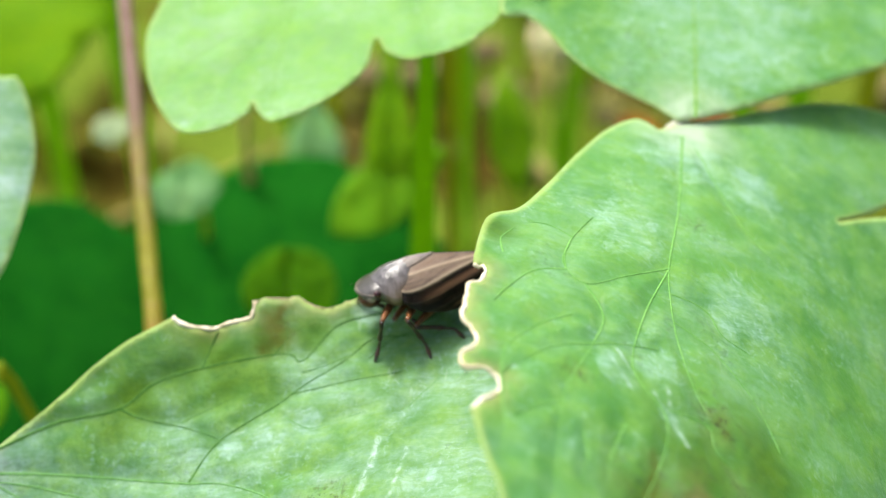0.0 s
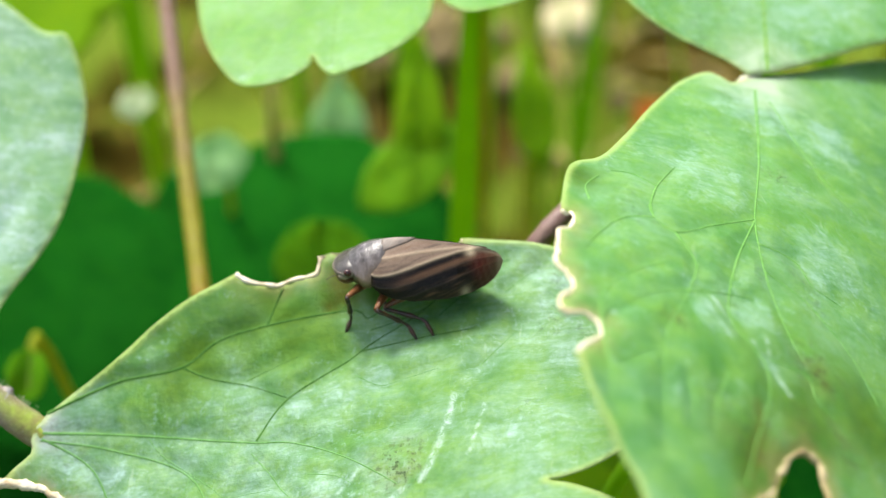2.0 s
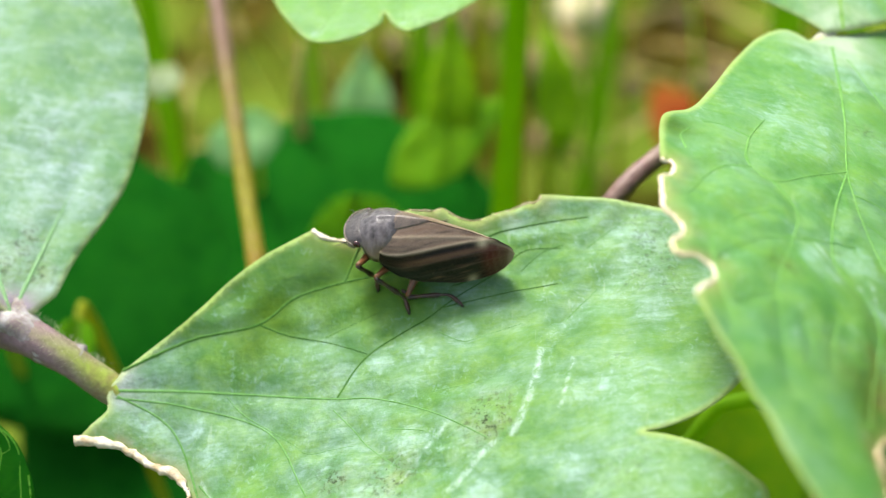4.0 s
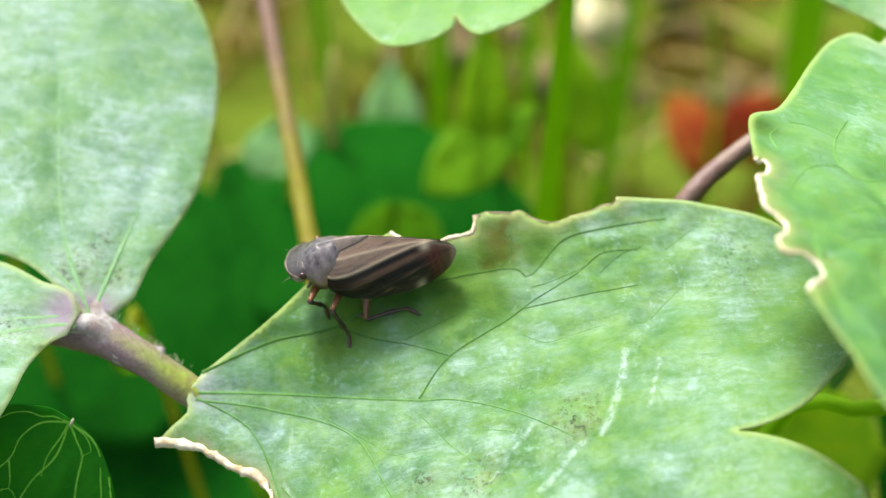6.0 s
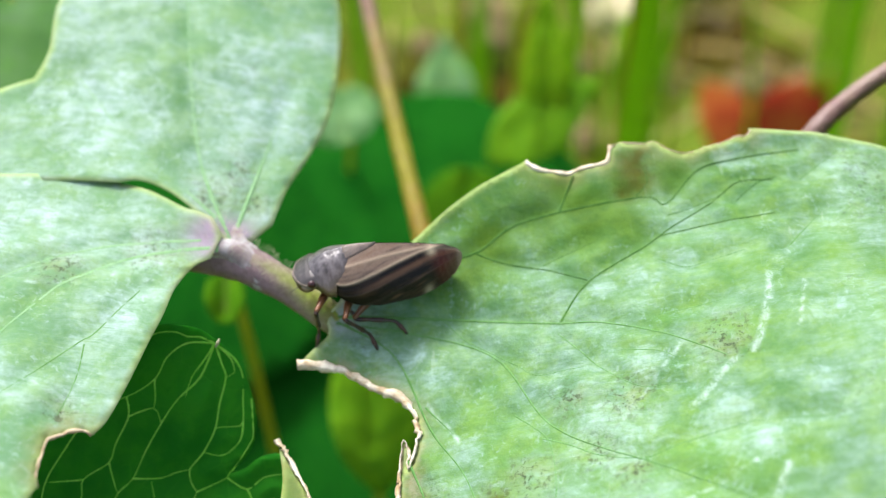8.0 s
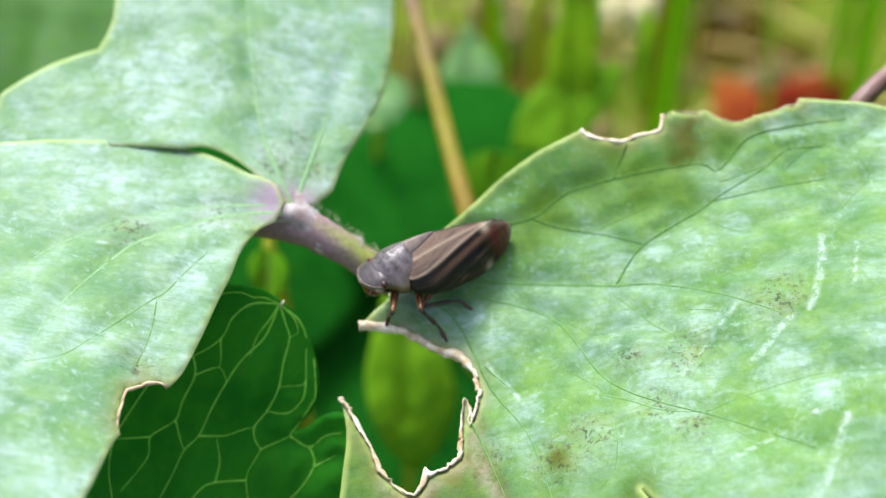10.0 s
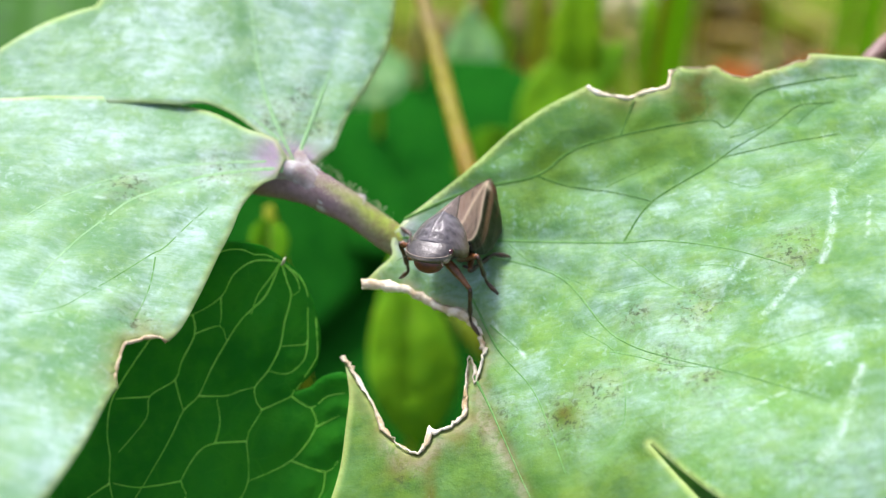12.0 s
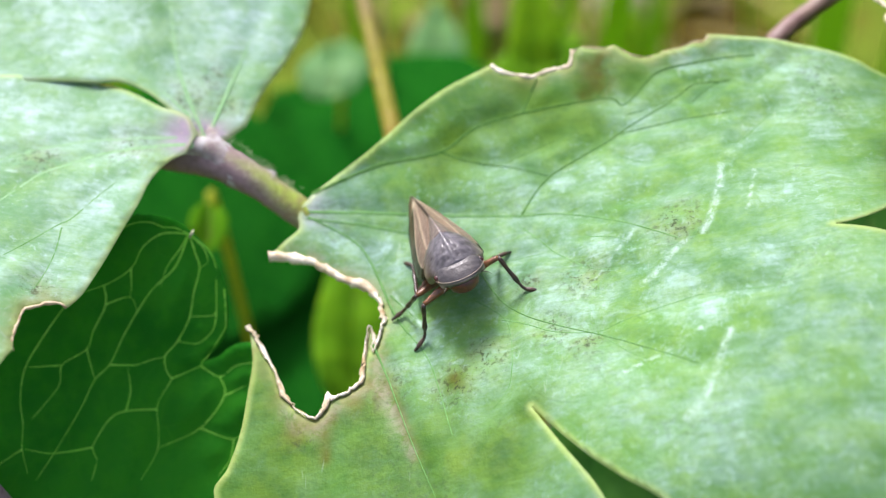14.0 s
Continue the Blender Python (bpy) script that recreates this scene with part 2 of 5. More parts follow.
LEAF_MILKY = leaf_material("milky_green_leaf", (0.06, 0.20, 0.045), (0.11, 0.28, 0.075), (0.22, 0.40, 0.19), 0.8, 0.2, net=0.05, gloss=0.15, fade=1.0)
VEIN = plain_material("vein_green", (0.046, 0.145, 0.020), (0.090, 0.220, 0.042), 0.5, 900, thin=0.2, Specular_IOR_Level=0.06)
VEIN_LIGHT = plain_material("vein_light", (0.14, 0.32, 0.05), (0.22, 0.42, 0.08), 0.5, 900, thin=0.2, Specular_IOR_Level=0.06)
VEIN_FINE = plain_material("vein_fine", (0.095, 0.250, 0.055), (0.155, 0.345, 0.100), 0.5, 900, thin=0.2, Specular_IOR_Level=0.06)
VEIN_SOFT = plain_material("vein_soft", (0.20, 0.40, 0.16), (0.28, 0.48, 0.24), 0.5, 900, thin=0.2, Specular_IOR_Level=0.06)
VEIN_CLEAR = plain_material("vein_clear", (0.135, 0.345, 0.070), (0.19, 0.41, 0.105), 0.5, 900, thin=0.2, Specular_IOR_Level=0.06)
VEIN_SHADE = plain_material("vein_in_shade", (0.26, 0.74, 0.070), (0.36, 0.84, 0.11), 0.5, 900, thin=0.5, Specular_IOR_Level=0.1)
DRY = plain_material("dry_rim", (0.36, 0.26, 0.14), (0.58, 0.48, 0.32), 0.8, 1500, bump=0.8)
DRY_PALE = plain_material("dry_pale_rim", (0.60, 0.49, 0.30), (0.84, 0.78, 0.62), 0.8, 420, bump=0.5)
DRY_BROWN = plain_material("dry_brown_rim", (0.22, 0.165, 0.055), (0.62, 0.53, 0.31), 0.8, 900, bump=0.8)
DRY_LIP = plain_material("dry_lip", (0.34, 0.24, 0.105), (0.84, 0.80, 0.64), 0.8, 700, bump=0.6)
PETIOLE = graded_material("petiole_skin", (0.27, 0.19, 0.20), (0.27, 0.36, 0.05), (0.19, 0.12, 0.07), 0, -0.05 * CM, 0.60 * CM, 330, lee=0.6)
NODE = plain_material("node_lavender", (0.26, 0.20, 0.19), (0.52, 0.52, 0.50), 0.7, 900, thin=0.1, Specular_IOR_Level=0.12)
JOINT = plain_material("pale_joint", (0.42, 0.42, 0.30), (0.60, 0.60, 0.50), 0.6, 700, thin=0.15, Specular_IOR_Level=0.15)
PURPLE = plain_material("purple_stalk", (0.16, 0.085, 0.080), (0.22, 0.15, 0.11), 0.5, 300)
STEM_SKIN = graded_material("stem_skin", (0.225, 0.215, 0.018), (0.215, 0.135, 0.105), (0.230, 0.110, 0.020), 2, 15.35 * CM, 16.10 * CM, 110)
STRAW = plain_material("straw", (0.30, 0.23, 0.055), (0.42, 0.34, 0.10), 0.7, 150)
GRASS = plain_material("grass_blade_green", (0.11, 0.28, 0.007), (0.17, 0.36, 0.010), 0.6, 120, thin=0.50, glow=(0.36, 0.60, 0.035), Specular_IOR_Level=0.1)
GRASS_DULL = plain_material("grass_blade_olive", (0.18, 0.23, 0.01), (0.27, 0.30, 0.015), 0.6, 120, thin=0.45, glow=(0.42, 0.46, 0.05), Specular_IOR_Level=0.1)
# a pale leaf tip, its caught light painted in as whitish green
LEAF_WHITE = leaf_material("whitish_leaf", (0.22, 0.33, 0.16), (0.30, 0.41, 0.23), (0.36, 0.46, 0.31), 0.5, 0.3, net=0.0, fade=1.0)
HAIR = plain_material("plant_hair", (0.40, 0.42, 0.25), (0.50, 0.50, 0.34), 0.6, 900, thin=0.3)


# ---- building helpers ----
def link_mesh(name, verts, faces, material, smooth=True):
    me = bpy.data.meshes.new(name)
    me.from_pydata([tuple(map(float, v)) for v in verts], [], faces)
    me.materials.append(material)
    if smooth:
        me.polygons.foreach_set("use_smooth", [True] * len(me.polygons))
    me.update()
    return me


def part(name, me, parent=None, label=""):
    ob = new(name, me)
    ob.parent = parent
    return tagged(ob, label)


def thing(name, at, label, category, group="", kind=""):
    ob = new(name)
    ob.location = at
    ob.empty_display_size = 0.002
    return tagged(ob, label, category, group, kind)


def sheet(c, n, k=()):
    """A gently curved surface: centre and normal in centimetres, and the terms of its height above that plane. Gives a function of (a, b, h) -> metres."""
    n = np.array(n, float) / np.linalg.norm(n)
    u = np.array((1.0, 0, 0)) - n * n[0]
    u /= np.linalg.norm(u)
    v, c = np.cross(n, u), np.array(c, float)
    k = list(k) + [0.0] * (10 - len(k))

    def height(a, b):
        return k[0] + k[1] * a + k[2] * b + k[3] * a * a + k[4] * a * b + k[5] * b * b + k[6] * a**3 + k[7] * a * a * b + k[8] * a * b * b + k[9] * b**3

    def put(a, b, h=0.0):
        a, b = np.atleast_1d(np.asarray(a, float)), np.atleast_1d(np.asarray(b, float))
        e = 1e-3
        ga, gb = -(height(a + e, b) - height(a - e, b)) / (2 * e), -(height(a, b + e) - height(a, b - e)) / (2 * e)
        s = h / np.sqrt(ga * ga + gb * gb + 1)
        return CM * (c + np.outer(a + s * ga, u) + np.outer(b + s * gb, v) + np.outer(height(a, b) + s, n))

    return put


def spline(points, step=0.03):
    """A smooth open line through points, at even steps."""
    p = np.array([points[0], *points, points[-1]], float)
    out = []
    for i in range(1, len(p) - 2):
        n = max(1, int(np.linalg.norm(p[i + 1] - p[i]) / step))
        for t in np.arange(n)[:, None] / n:
            out.extend(0.5 * (2 * p[i] + (p[i + 1] - p[i - 1]) * t + (2 * p[i - 1] - 5 * p[i] + 4 * p[i + 1] - p[i + 2]) * t**2 + (3 * p[i] - p[i - 1] - 3 * p[i + 1] + p[i + 2]) * t**3))
    out = np.array(out).reshape(-1, p.shape[1])
    return np.vstack([out, p[-1:]])


def jagged(points, seed, step=0.012, size=0.007):
    """A chewed line through points: straight pieces with small irregular teeth."""
    rng, out = np.random.default_rng(seed), []
    p = np.array(points, float)
    for a, b in zip(p[:-1], p[1:]):
        n = max(1, int(np.linalg.norm(b - a) / step))
        for i in range(n):
            out.append(a + (b - a) * i / n + (rng.normal(0, size, 2) if i else 0))
    return np.vstack([out, p[-1:]])


def near(points, line):
    """Distance of each point to a line of points."""
    best = np.full(len(points), 9.0)
    for a, b in zip(line[:-1], line[1:]):
        d = b - a
        t = np.clip(((points - a) @ d) / max(d @ d, 1e-12), 0, 1)
        best = np.minimum(best, np.hypot(*(points - a - t[:, None] * d).T))
    return best


def within(points, loop):
    x, y = points.T
    inside = np.zeros(len(points), bool)
    for (x0, y0), (x1, y1) in zip(loop, np.roll(loop, -1, 0)):
        cross = (y0 > y) != (y1 > y)
        if y1 != y0:
            inside ^= cross & (x < (x1 - x0) * (y - y0) / (y1 - y0) + x0)
    return inside


def raised(put, veins=(), seed=1, pucker=0.012):
    """The same surface, puckered up between its veins."""

    def up(a, b, h=0.0):
        v = np.stack([np.atleast_1d(np.asarray(a, float)), np.atleast_1d(np.asarray(b, float))], 1)
        groove = np.min([near(v, line) for line in veins], 0) if len(veins) else np.full(len(v), 9.0)
        lift = 1.7 * pucker * (1 - np.exp(-((groove / 0.075) ** 2)))
        lift += np.array([pucker * 0.9 * noise.noise((x * 1.9, y * 1.9, seed)) + pucker * 0.5 * noise.noise((x * 5, y * 5, seed)) for x, y in v])
        return put(v[:, 0], v[:, 1], lift + h)

    return up


def lamina(name, put, runs, material, origin, step=0.05, thick=0.018, seed=1, ripple=0.0, marks=None, base=None):
    """A leaf blade over a surface: runs are (line, bitten) pieces of its outline in order. Real thickness, puckered between the veins."""
    loop = np.vstack([line[:-1] for line, _ in runs])
    bites = [line for line, bitten in runs if bitten]
    rng = np.random.default_rng(seed)
    lo, hi = loop.min(0), loop.max(0)
    gx, gy = np.meshgrid(np.arange(lo[0], hi[0], step), np.arange(lo[1], hi[1], step * 0.87))
    gx = gx + (np.arange(gx.shape[0]) % 2)[:, None] * step / 2
    grid = np.stack([gx.ravel(), gy.ravel()], 1) + rng.normal(0, step * 0.06, (gx.size, 2))
    grid = grid[within(grid, loop)]
    grid = grid[near(grid, np.vstack([loop, loop[:1]])) > step * 0.45]
    pts = np.vstack([loop, grid])
    edges = [(i, (i + 1) % len(loop)) for i in range(len(loop))]
    v2, _, f2, *_ = delaunay_2d_cdt([Vector(p) for p in pts], edges, [], 1, 1e-5)
    v = np.array([tuple(p) for p in v2])
    faces = [tuple(f) for f in f2]
    edge = near(v, np.vstack([loop, loop[:1]]))
    bite = np.min([near(v, b) for b in bites], 0) if bites else np.full(len(v), 9.0)
    lift = np.zeros(len(v))
    if ripple:
        lift += ripple * np.exp(-edge / 0.25) * np.array([noise.noise((x * 1.1, y * 1.1, seed + 7)) for x, y in v])
    curl = -0.02 * np.exp(-bite / 0.05) * (bite < 8)
    top = put(v[:, 0], v[:, 1], lift + curl) - np.array(origin)
    low = put(v[:, 0], v[:, 1], lift + curl - thick * np.clip(edge / 0.04, 0.35, 1)) - np.array(origin)
    n = len(v)
    area = sum((v[f[1]][0] - v[f[0]][0]) * (v[f[2]][1] - v[f[0]][1]) - (v[f[2]][0] - v[f[0]][0]) * (v[f[1]][1] - v[f[0]][1]) for f in faces)
    if area < 0:
        faces = [f[::-1] for f in faces]
    half = set()
    for f in faces:
        for a, b in zip(f, f[1:] + f[:1]):
            half.add((a, b))
    rim = [(b, a, a + n, b + n) for a, b in half if (b, a) not in half]
    me = link_mesh(name, np.vstack([top, low]), faces + [tuple(i + n for i in f[::-1]) for f in faces] + rim, material)
    layer = me.uv_layers.new(name="UVMap")
    index = np.empty(len(me.loops), int)
    me.loops.foreach_get("vertex_index", index)
    layer.data.foreach_set("uv", (np.vstack([v, v]) + (seed * 3.7, seed * 1.9))[index].ravel())
    extra = {key: np.zeros(len(v)) for key in ("wax_sheen", "stain", "flush", "lime", "scorch", "chafe", "husk")}
    for key, spots in (marks or {}).items():
        for x, y, r in spots:
            extra[key] = np.maximum(extra[key], np.exp(-(((v[:, 0] - x) ** 2 + (v[:, 1] - y) ** 2) / r**2)))
    if base is not None:
        extra["flush"] = np.maximum(extra["flush"], np.exp(-np.hypot(v[:, 0] - base[0], v[:, 1] - base[1]) / base[2]))
    for key, value in (("edge", edge), ("bite", bite), *extra.items()):
        me.attributes.new(key, "FLOAT", "POINT").data.foreach_set("value", np.r_[value, value].astype(np.float32))
    return me


def ribbon(name, put, line, width, material, origin, lift=0.004):
    """A tapering raised vein that lies on a leaf's surface."""
    line = np.array(line)
    d = np.gradient(line, axis=0)
    d /= np.maximum(np.hypot(*d.T), 1e-9)[:, None]
    side = np.stack([-d[:, 1], d[:, 0]], 1)
    w = width * np.linspace(1, 0.35, len(line))[:, None]
    rows = [put(*(line + side * w * s).T, h) for s, h in ((-1, -0.004), (-0.45, lift * 0.8), (0, lift), (0.45, lift * 0.8), (1, -0.004))]
    verts = np.stack(rows, 1).reshape(-1, 3) - np.array(origin)
    faces = [(5 * i + j, 5 * i + j + 1, 5 * i + j + 6, 5 * i + j + 5) for i in range(len(line) - 1) for j in range(4)]
    return link_mesh(name, verts, faces, material)


def tube(name, points, radii, material, origin=(0, 0, 0), sides=10, wobble=0.0, seed=0, close=True):
    """A round rod through points (metres), with a radius at each of them."""
    p = np.array(points, float) - np.array(origin)
    r = np.interp(np.linspace(0, 1, len(p)), np.linspace(0, 1, len(radii)), radii)
    d = np.gradient(p, axis=0)
    d /= np.maximum(np.linalg.norm(d, axis=1), 1e-12)[:, None]
    first = np.cross(d[0], (0.3, 0.2, 0.93))
    first /= np.linalg.norm(first)
    rng, verts, over = np.random.default_rng(seed), [], []
    for q, w, rad in zip(p, d, r):
        first = first - w * (first @ w)
        first /= np.linalg.norm(first)
        second = np.cross(w, first)
        for i in range(sides):
            a = 2 * math.pi * i / sides
            out = first * math.cos(a) + second * math.sin(a)
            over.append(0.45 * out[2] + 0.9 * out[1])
            verts.append(q + rad * (1 + wobble * rng.normal()) * out)
    faces = [(i * sides + j, i * sides + (j + 1) % sides, (i + 1) * sides + (j + 1) % sides, (i + 1) * sides + j) for i in range(len(p) - 1) for j in range(sides)]
    if close:
        faces += [tuple(range(sides))[::-1], tuple((len(p) - 1) * sides + j for j in range(sides))]
    me = link_mesh(name, verts, faces, material)
    me.attributes.new("over", "FLOAT", "POINT").data.foreach_set("value", np.array(over, np.float32))
    return me


def rim_of(name, put, line, origin, radius=0.014, seed=3, material=None):
    """The dried, pale, uneven rim that a bite leaves along a leaf."""
    line = np.asarray(line)[:: 2]
    line = np.vstack([line[:1], (line[:-2] + 2 * line[1:-1] + line[2:]) / 4, line[-1:]])
    rng = np.random.default_rng(seed)
    n = len(line)
    return tube(name, put(line[:, 0], line[:, 1], -0.022 + rng.normal(0, 0.004, n)), radius * CM * np.convolve(np.r_[1, rng.uniform(0.3, 1.5, n), 1], (0.25, 0.5, 0.25), "valid"), material or DRY, origin, sides=7, wobble=0.10, seed=seed)


def lip(name, put, line, loop, origin, deep, seed):
    """The dried edge of a bite, seen from inside: it curls over and hangs down, uneven and torn."""
    line = np.asarray(line)
    d = np.gradient(line, axis=0)
    d = np.array([np.convolve(np.pad(c, 2, "edge"), np.ones(5) / 5, "valid") for c in d.T]).T
    d /= np.maximum(np.hypot(*d.T), 1e-9)[:, None]
    side = np.stack([-d[:, 1], d[:, 0]], 1)
    if within(line + 0.03 * side, loop).mean() > 0.5:
        side = -side
    wide = np.array([0.75 + 0.9 * noise.noise((5.0 * x, 5.0 * y, seed)) + 0.40 * noise.noise((15.0 * x, 15.0 * y, seed)) + 0.20 * noise.noise((37.0 * x, 37.0 * y, seed)) for x, y in line]).clip(0.15, 1.6)[:, None] * deep
    rows = []
    for out, drop in ((-0.55, 0.003), (-0.20, 0.008), (0.12, 0.008), (0.34, -0.10), (0.42, -0.38), (0.34, -0.75), (0.10, -1.0), (0.0, -0.9), (-0.15, -0.3)):
        q = line + side * wide * out
        rows.append(put(q[:, 0], q[:, 1], drop if drop > 0 else drop * wide[:, 0]))
    verts = np.stack(rows, 1).reshape(-1, 3) - np.array(origin)
    n = len(rows)
    faces = [(n * i + j, n * i + (j + 1) % n, n * (i + 1) + (j + 1) % n, n * (i + 1) + j) for i in range(len(line) - 1) for j in range(n)]
    return link_mesh(name, verts, faces, DRY_LIP)


# ---- the chewed three-part leaf on which the insect walks ----
MAIN = sheet((-1.44, 4.51, 16.37), (-0.34, -0.235, 0.91), (-0.069, 0.058, -0.083, 0.021, -0.162, 0.066, -0.037, 0.019, -0.064, 0.075))
UPPER, LOWER = sheet((-3.56, 5.5, 16.51), (0.222, -0.332, 0.917), (0, 0, 0, -0.11, 0, 0, 0, 0, 0, 0)), sheet((-4.35, 4.35, 16.52), (0.236, -0.062, 0.97), (-0.03, 0.005, -0.011, -0.006, 0.117, 0.069, 0, 0, 0, -0))
node = Vector((-3.58, 5.49, 16.56)) * CM
BLADE = []  # the outline of the leaflet on which the insect walks


def build_main_leaf():
    leaf = thing("columbine_leaf", node, "three-part glaucous green columbine leaf with chewed tan edges", "leaf")
    upper_margin = [(-1.43, 0.68), (-1.23, 0.82), (-1.01, 0.97), (-0.77, 1.15), (-0.54, 1.29), (-0.36, 1.37), (-0.22, 1.43)]
    bite = [(-0.22, 1.43), (-0.17, 1.39), (-0.09, 1.37), (0.02, 1.36), (0.12, 1.39), (0.27, 1.41), (0.28, 1.45), (0.3, 1.51)]
    crest = [(0.3, 1.51), (0.37, 1.53), (0.47, 1.52), (0.57, 1.53), (0.62, 1.48), (0.72, 1.45), (0.8, 1.47), (0.89, 1.5), (0.96, 1.52), (1.05, 1.55), (1.1, 1.56), (1.15, 1.61)]
    tip_lobe = [(1.16, 1.61), (1.33, 1.6), (1.56, 1.59), (1.78, 1.55), (1.95, 1.51), (2.1, 1.42), (2.25, 1.27), (2.34, 0.98), (2.34, 0.62), (2.25, 0.32), (2.14, 0.16), (2, -0.01), (1.85, -0.12), (1.7, -0.17), (1.62, -0.18)]
    middle_lobe = [(1.62, -0.18), (1.73, -0.21), (1.88, -0.28), (2, -0.36), (2.11, -0.48), (2.18, -0.62), (2.06, -0.92), (2.01, -1.32), (1.79, -1.69), (1.37, -1.9), (0.97, -1.93), (0.7, -1.8), (0.54, -1.63), (0.38, -1.51), (0.22, -1.37), (0.07, -1.21), (-0.1, -1)]
    low_lobe = [(-0.1, -1), (0.03, -1.21), (0.15, -1.39), (0.23, -1.52), (0.26, -1.63), (0.15, -1.82), (-0.18, -1.94), (-0.65, -1.93), (-1.29, -1.79), (-1.77, -1.55), (-2, -1.23), (-1.93, -1.06), (-1.87, -0.85), (-1.84, -0.61), (-1.82, -0.39), (-1.85, -0.16)]
    hole = [(-1.85, -0.16), (-1.76, -0.32), (-1.69, -0.45), (-1.64, -0.58), (-1.58, -0.68), (-1.49, -0.77), (-1.42, -0.8), (-1.37, -0.74), (-1.35, -0.64), (-1.32, -0.68), (-1.24, -0.66), (-1.15, -0.6), (-1.14, -0.45), (-1.13, -0.3), (-1.11, -0.22), (-1.08, -0.28), (-1.09, -0.39), (-1.06, -0.32), (-1.02, -0.2), (-1.05, -0.04), (-1.13, 0.06), (-1.27, 0.12), (-1.37, 0.19), (-1.47, 0.25), (-1.61, 0.28), (-1.72, 0.28)]
    base = [(-1.72, 0.28), (-1.63, 0.37), (-1.53, 0.46), (-1.53, 0.53), (-1.5, 0.6)]
    runs = [(spline(upper_margin), False), (jagged(bite, 1, size=0.004), True), (jagged(crest, 2, size=0.006), True), (spline(tip_lobe), False), (spline(middle_lobe), False),
            (spline(low_lobe), False), (jagged(hole, 4), True), (spline(base), False), (np.array([base[-1], (-1.46, 0.64), upper_margin[0]]), False)]
    veins = [spline(v) for v in (
        [(-1.48, 0.57), (-1.14, 0.56), (-0.72, 0.51), (-0.2, 0.41), (0.13, 0.35), (0.47, 0.18), (0.79, -0.05)],
        [(-1.43, 0.68), (-1.02, 0.85), (-0.61, 0.92), (-0.29, 1.09), (0.42, 1.18), (0.57, 1.12), (0.79, 1.34), (1.04, 1.41), (1.4, 1.47)],
        [(-0.61, 0.92), (-0.44, 0.84), (-0.2, 0.77), (0.05, 0.66)],
        [(-0.14, 0.41), (0.05, 0.65), (0.4, 0.84), (0.55, 0.94), (0.82, 1.09), (1.01, 1.24), (1.22, 1.25)],
        [(-0.07, 1.13), (0.05, 1.35)],
        [(-1.48, 0.53), (-1.06, 0.46), (-0.55, 0.24), (-0.21, -0.3), (0.36, -0.67), (0.83, -0.98)],
        [(-1.47, 0.54), (-1.16, 0.33), (-0.95, -0.17), (-0.73, -0.53), (-0.58, -1.05)],
        [(-1.09, -0.34), (-0.97, -0.64), (-0.82, -1.06), (-0.69, -1.39)],
        [(1.08, 0.5), (1.02, 0.12), (0.94, -0.05)],
        [(0.9, -1.15), (0.99, -0.87), (1.05, -0.85)],
    )]
    chafes = [(*q, 0.030) for v in ([(1.09, 0.49), (1.06, 0.30), (1.0, 0.08), (0.94, -0.07)], [(1.01, -0.83), (0.91, -1.03), (0.84, -1.17), (0.73, -1.27)], [(0.82, -0.10), (0.68, -0.27), (0.58, -0.37)]) for q in spline(v)]
    chafes += [(*q, 0.018) for v in ([(0.35, 0.71), (0.15, 0.68)], [(-0.97, 0.0), (-0.78, -0.27)], [(1.27, 0.39), (1.20, 0.05)], [(0.40, -0.95), (0.95, -0.75)], [(0.2, -0.35), (0.6, 0.15)]) for q in spline(v)]
    husks = [(*q, 0.05) for v in ([(-1.05, -0.30), (-1.06, -0.56), (-0.98, -0.75), (-0.90, -0.95)], [(-1.14, -0.64), (-1.30, -0.74), (-1.42, -0.88)], [(-1.60, -0.72), (-1.50, -0.84)]) for q in spline(v)]
    husks += [(*q, 0.03) for v in ([(-1.70, 0.31), (-1.45, 0.28), (-1.25, 0.16), (-1.08, 0.04), (-1.0, -0.18)], [(-1.05, -0.62), (-0.93, -0.88), (-0.82, -1.12)]) for q in spline(v)]
    scorches = [(*q, 0.035) for v in ([(-1.07, -0.48), (-0.96, -0.71), (-0.87, -0.94), (-0.80, -1.12)], [(-1.36, -0.79), (-1.35, -1.06)]) for q in spline(v)]
    veins = veins[:8] + [spline([(0.51, 0.91), (0.86, 0.95), (1.19, 0.99)])]
    upper_net = [
        [(0.40, 1.19), (0.48, 1.27), (0.47, 1.37)], [(-0.21, 0.80), (0.01, 0.88), (0.12, 0.92)], [(0.57, 1.04), (0.70, 1.07), (0.83, 1.12), (0.94, 1.18)], [(0.98, 1.10), (1.06, 1.18), (1.14, 1.24), (1.24, 1.27)],
        [(0.47, 0.75), (0.63, 0.65), (0.75, 0.67), (0.98, 0.72)], [(1.22, 0.70), (1.35, 0.86), (1.47, 1.00)], [(1.37, 1.24), (1.50, 1.36), (1.64, 1.48)], [(-0.88, 1.02), (-0.79, 1.06), (-0.68, 1.12)]]
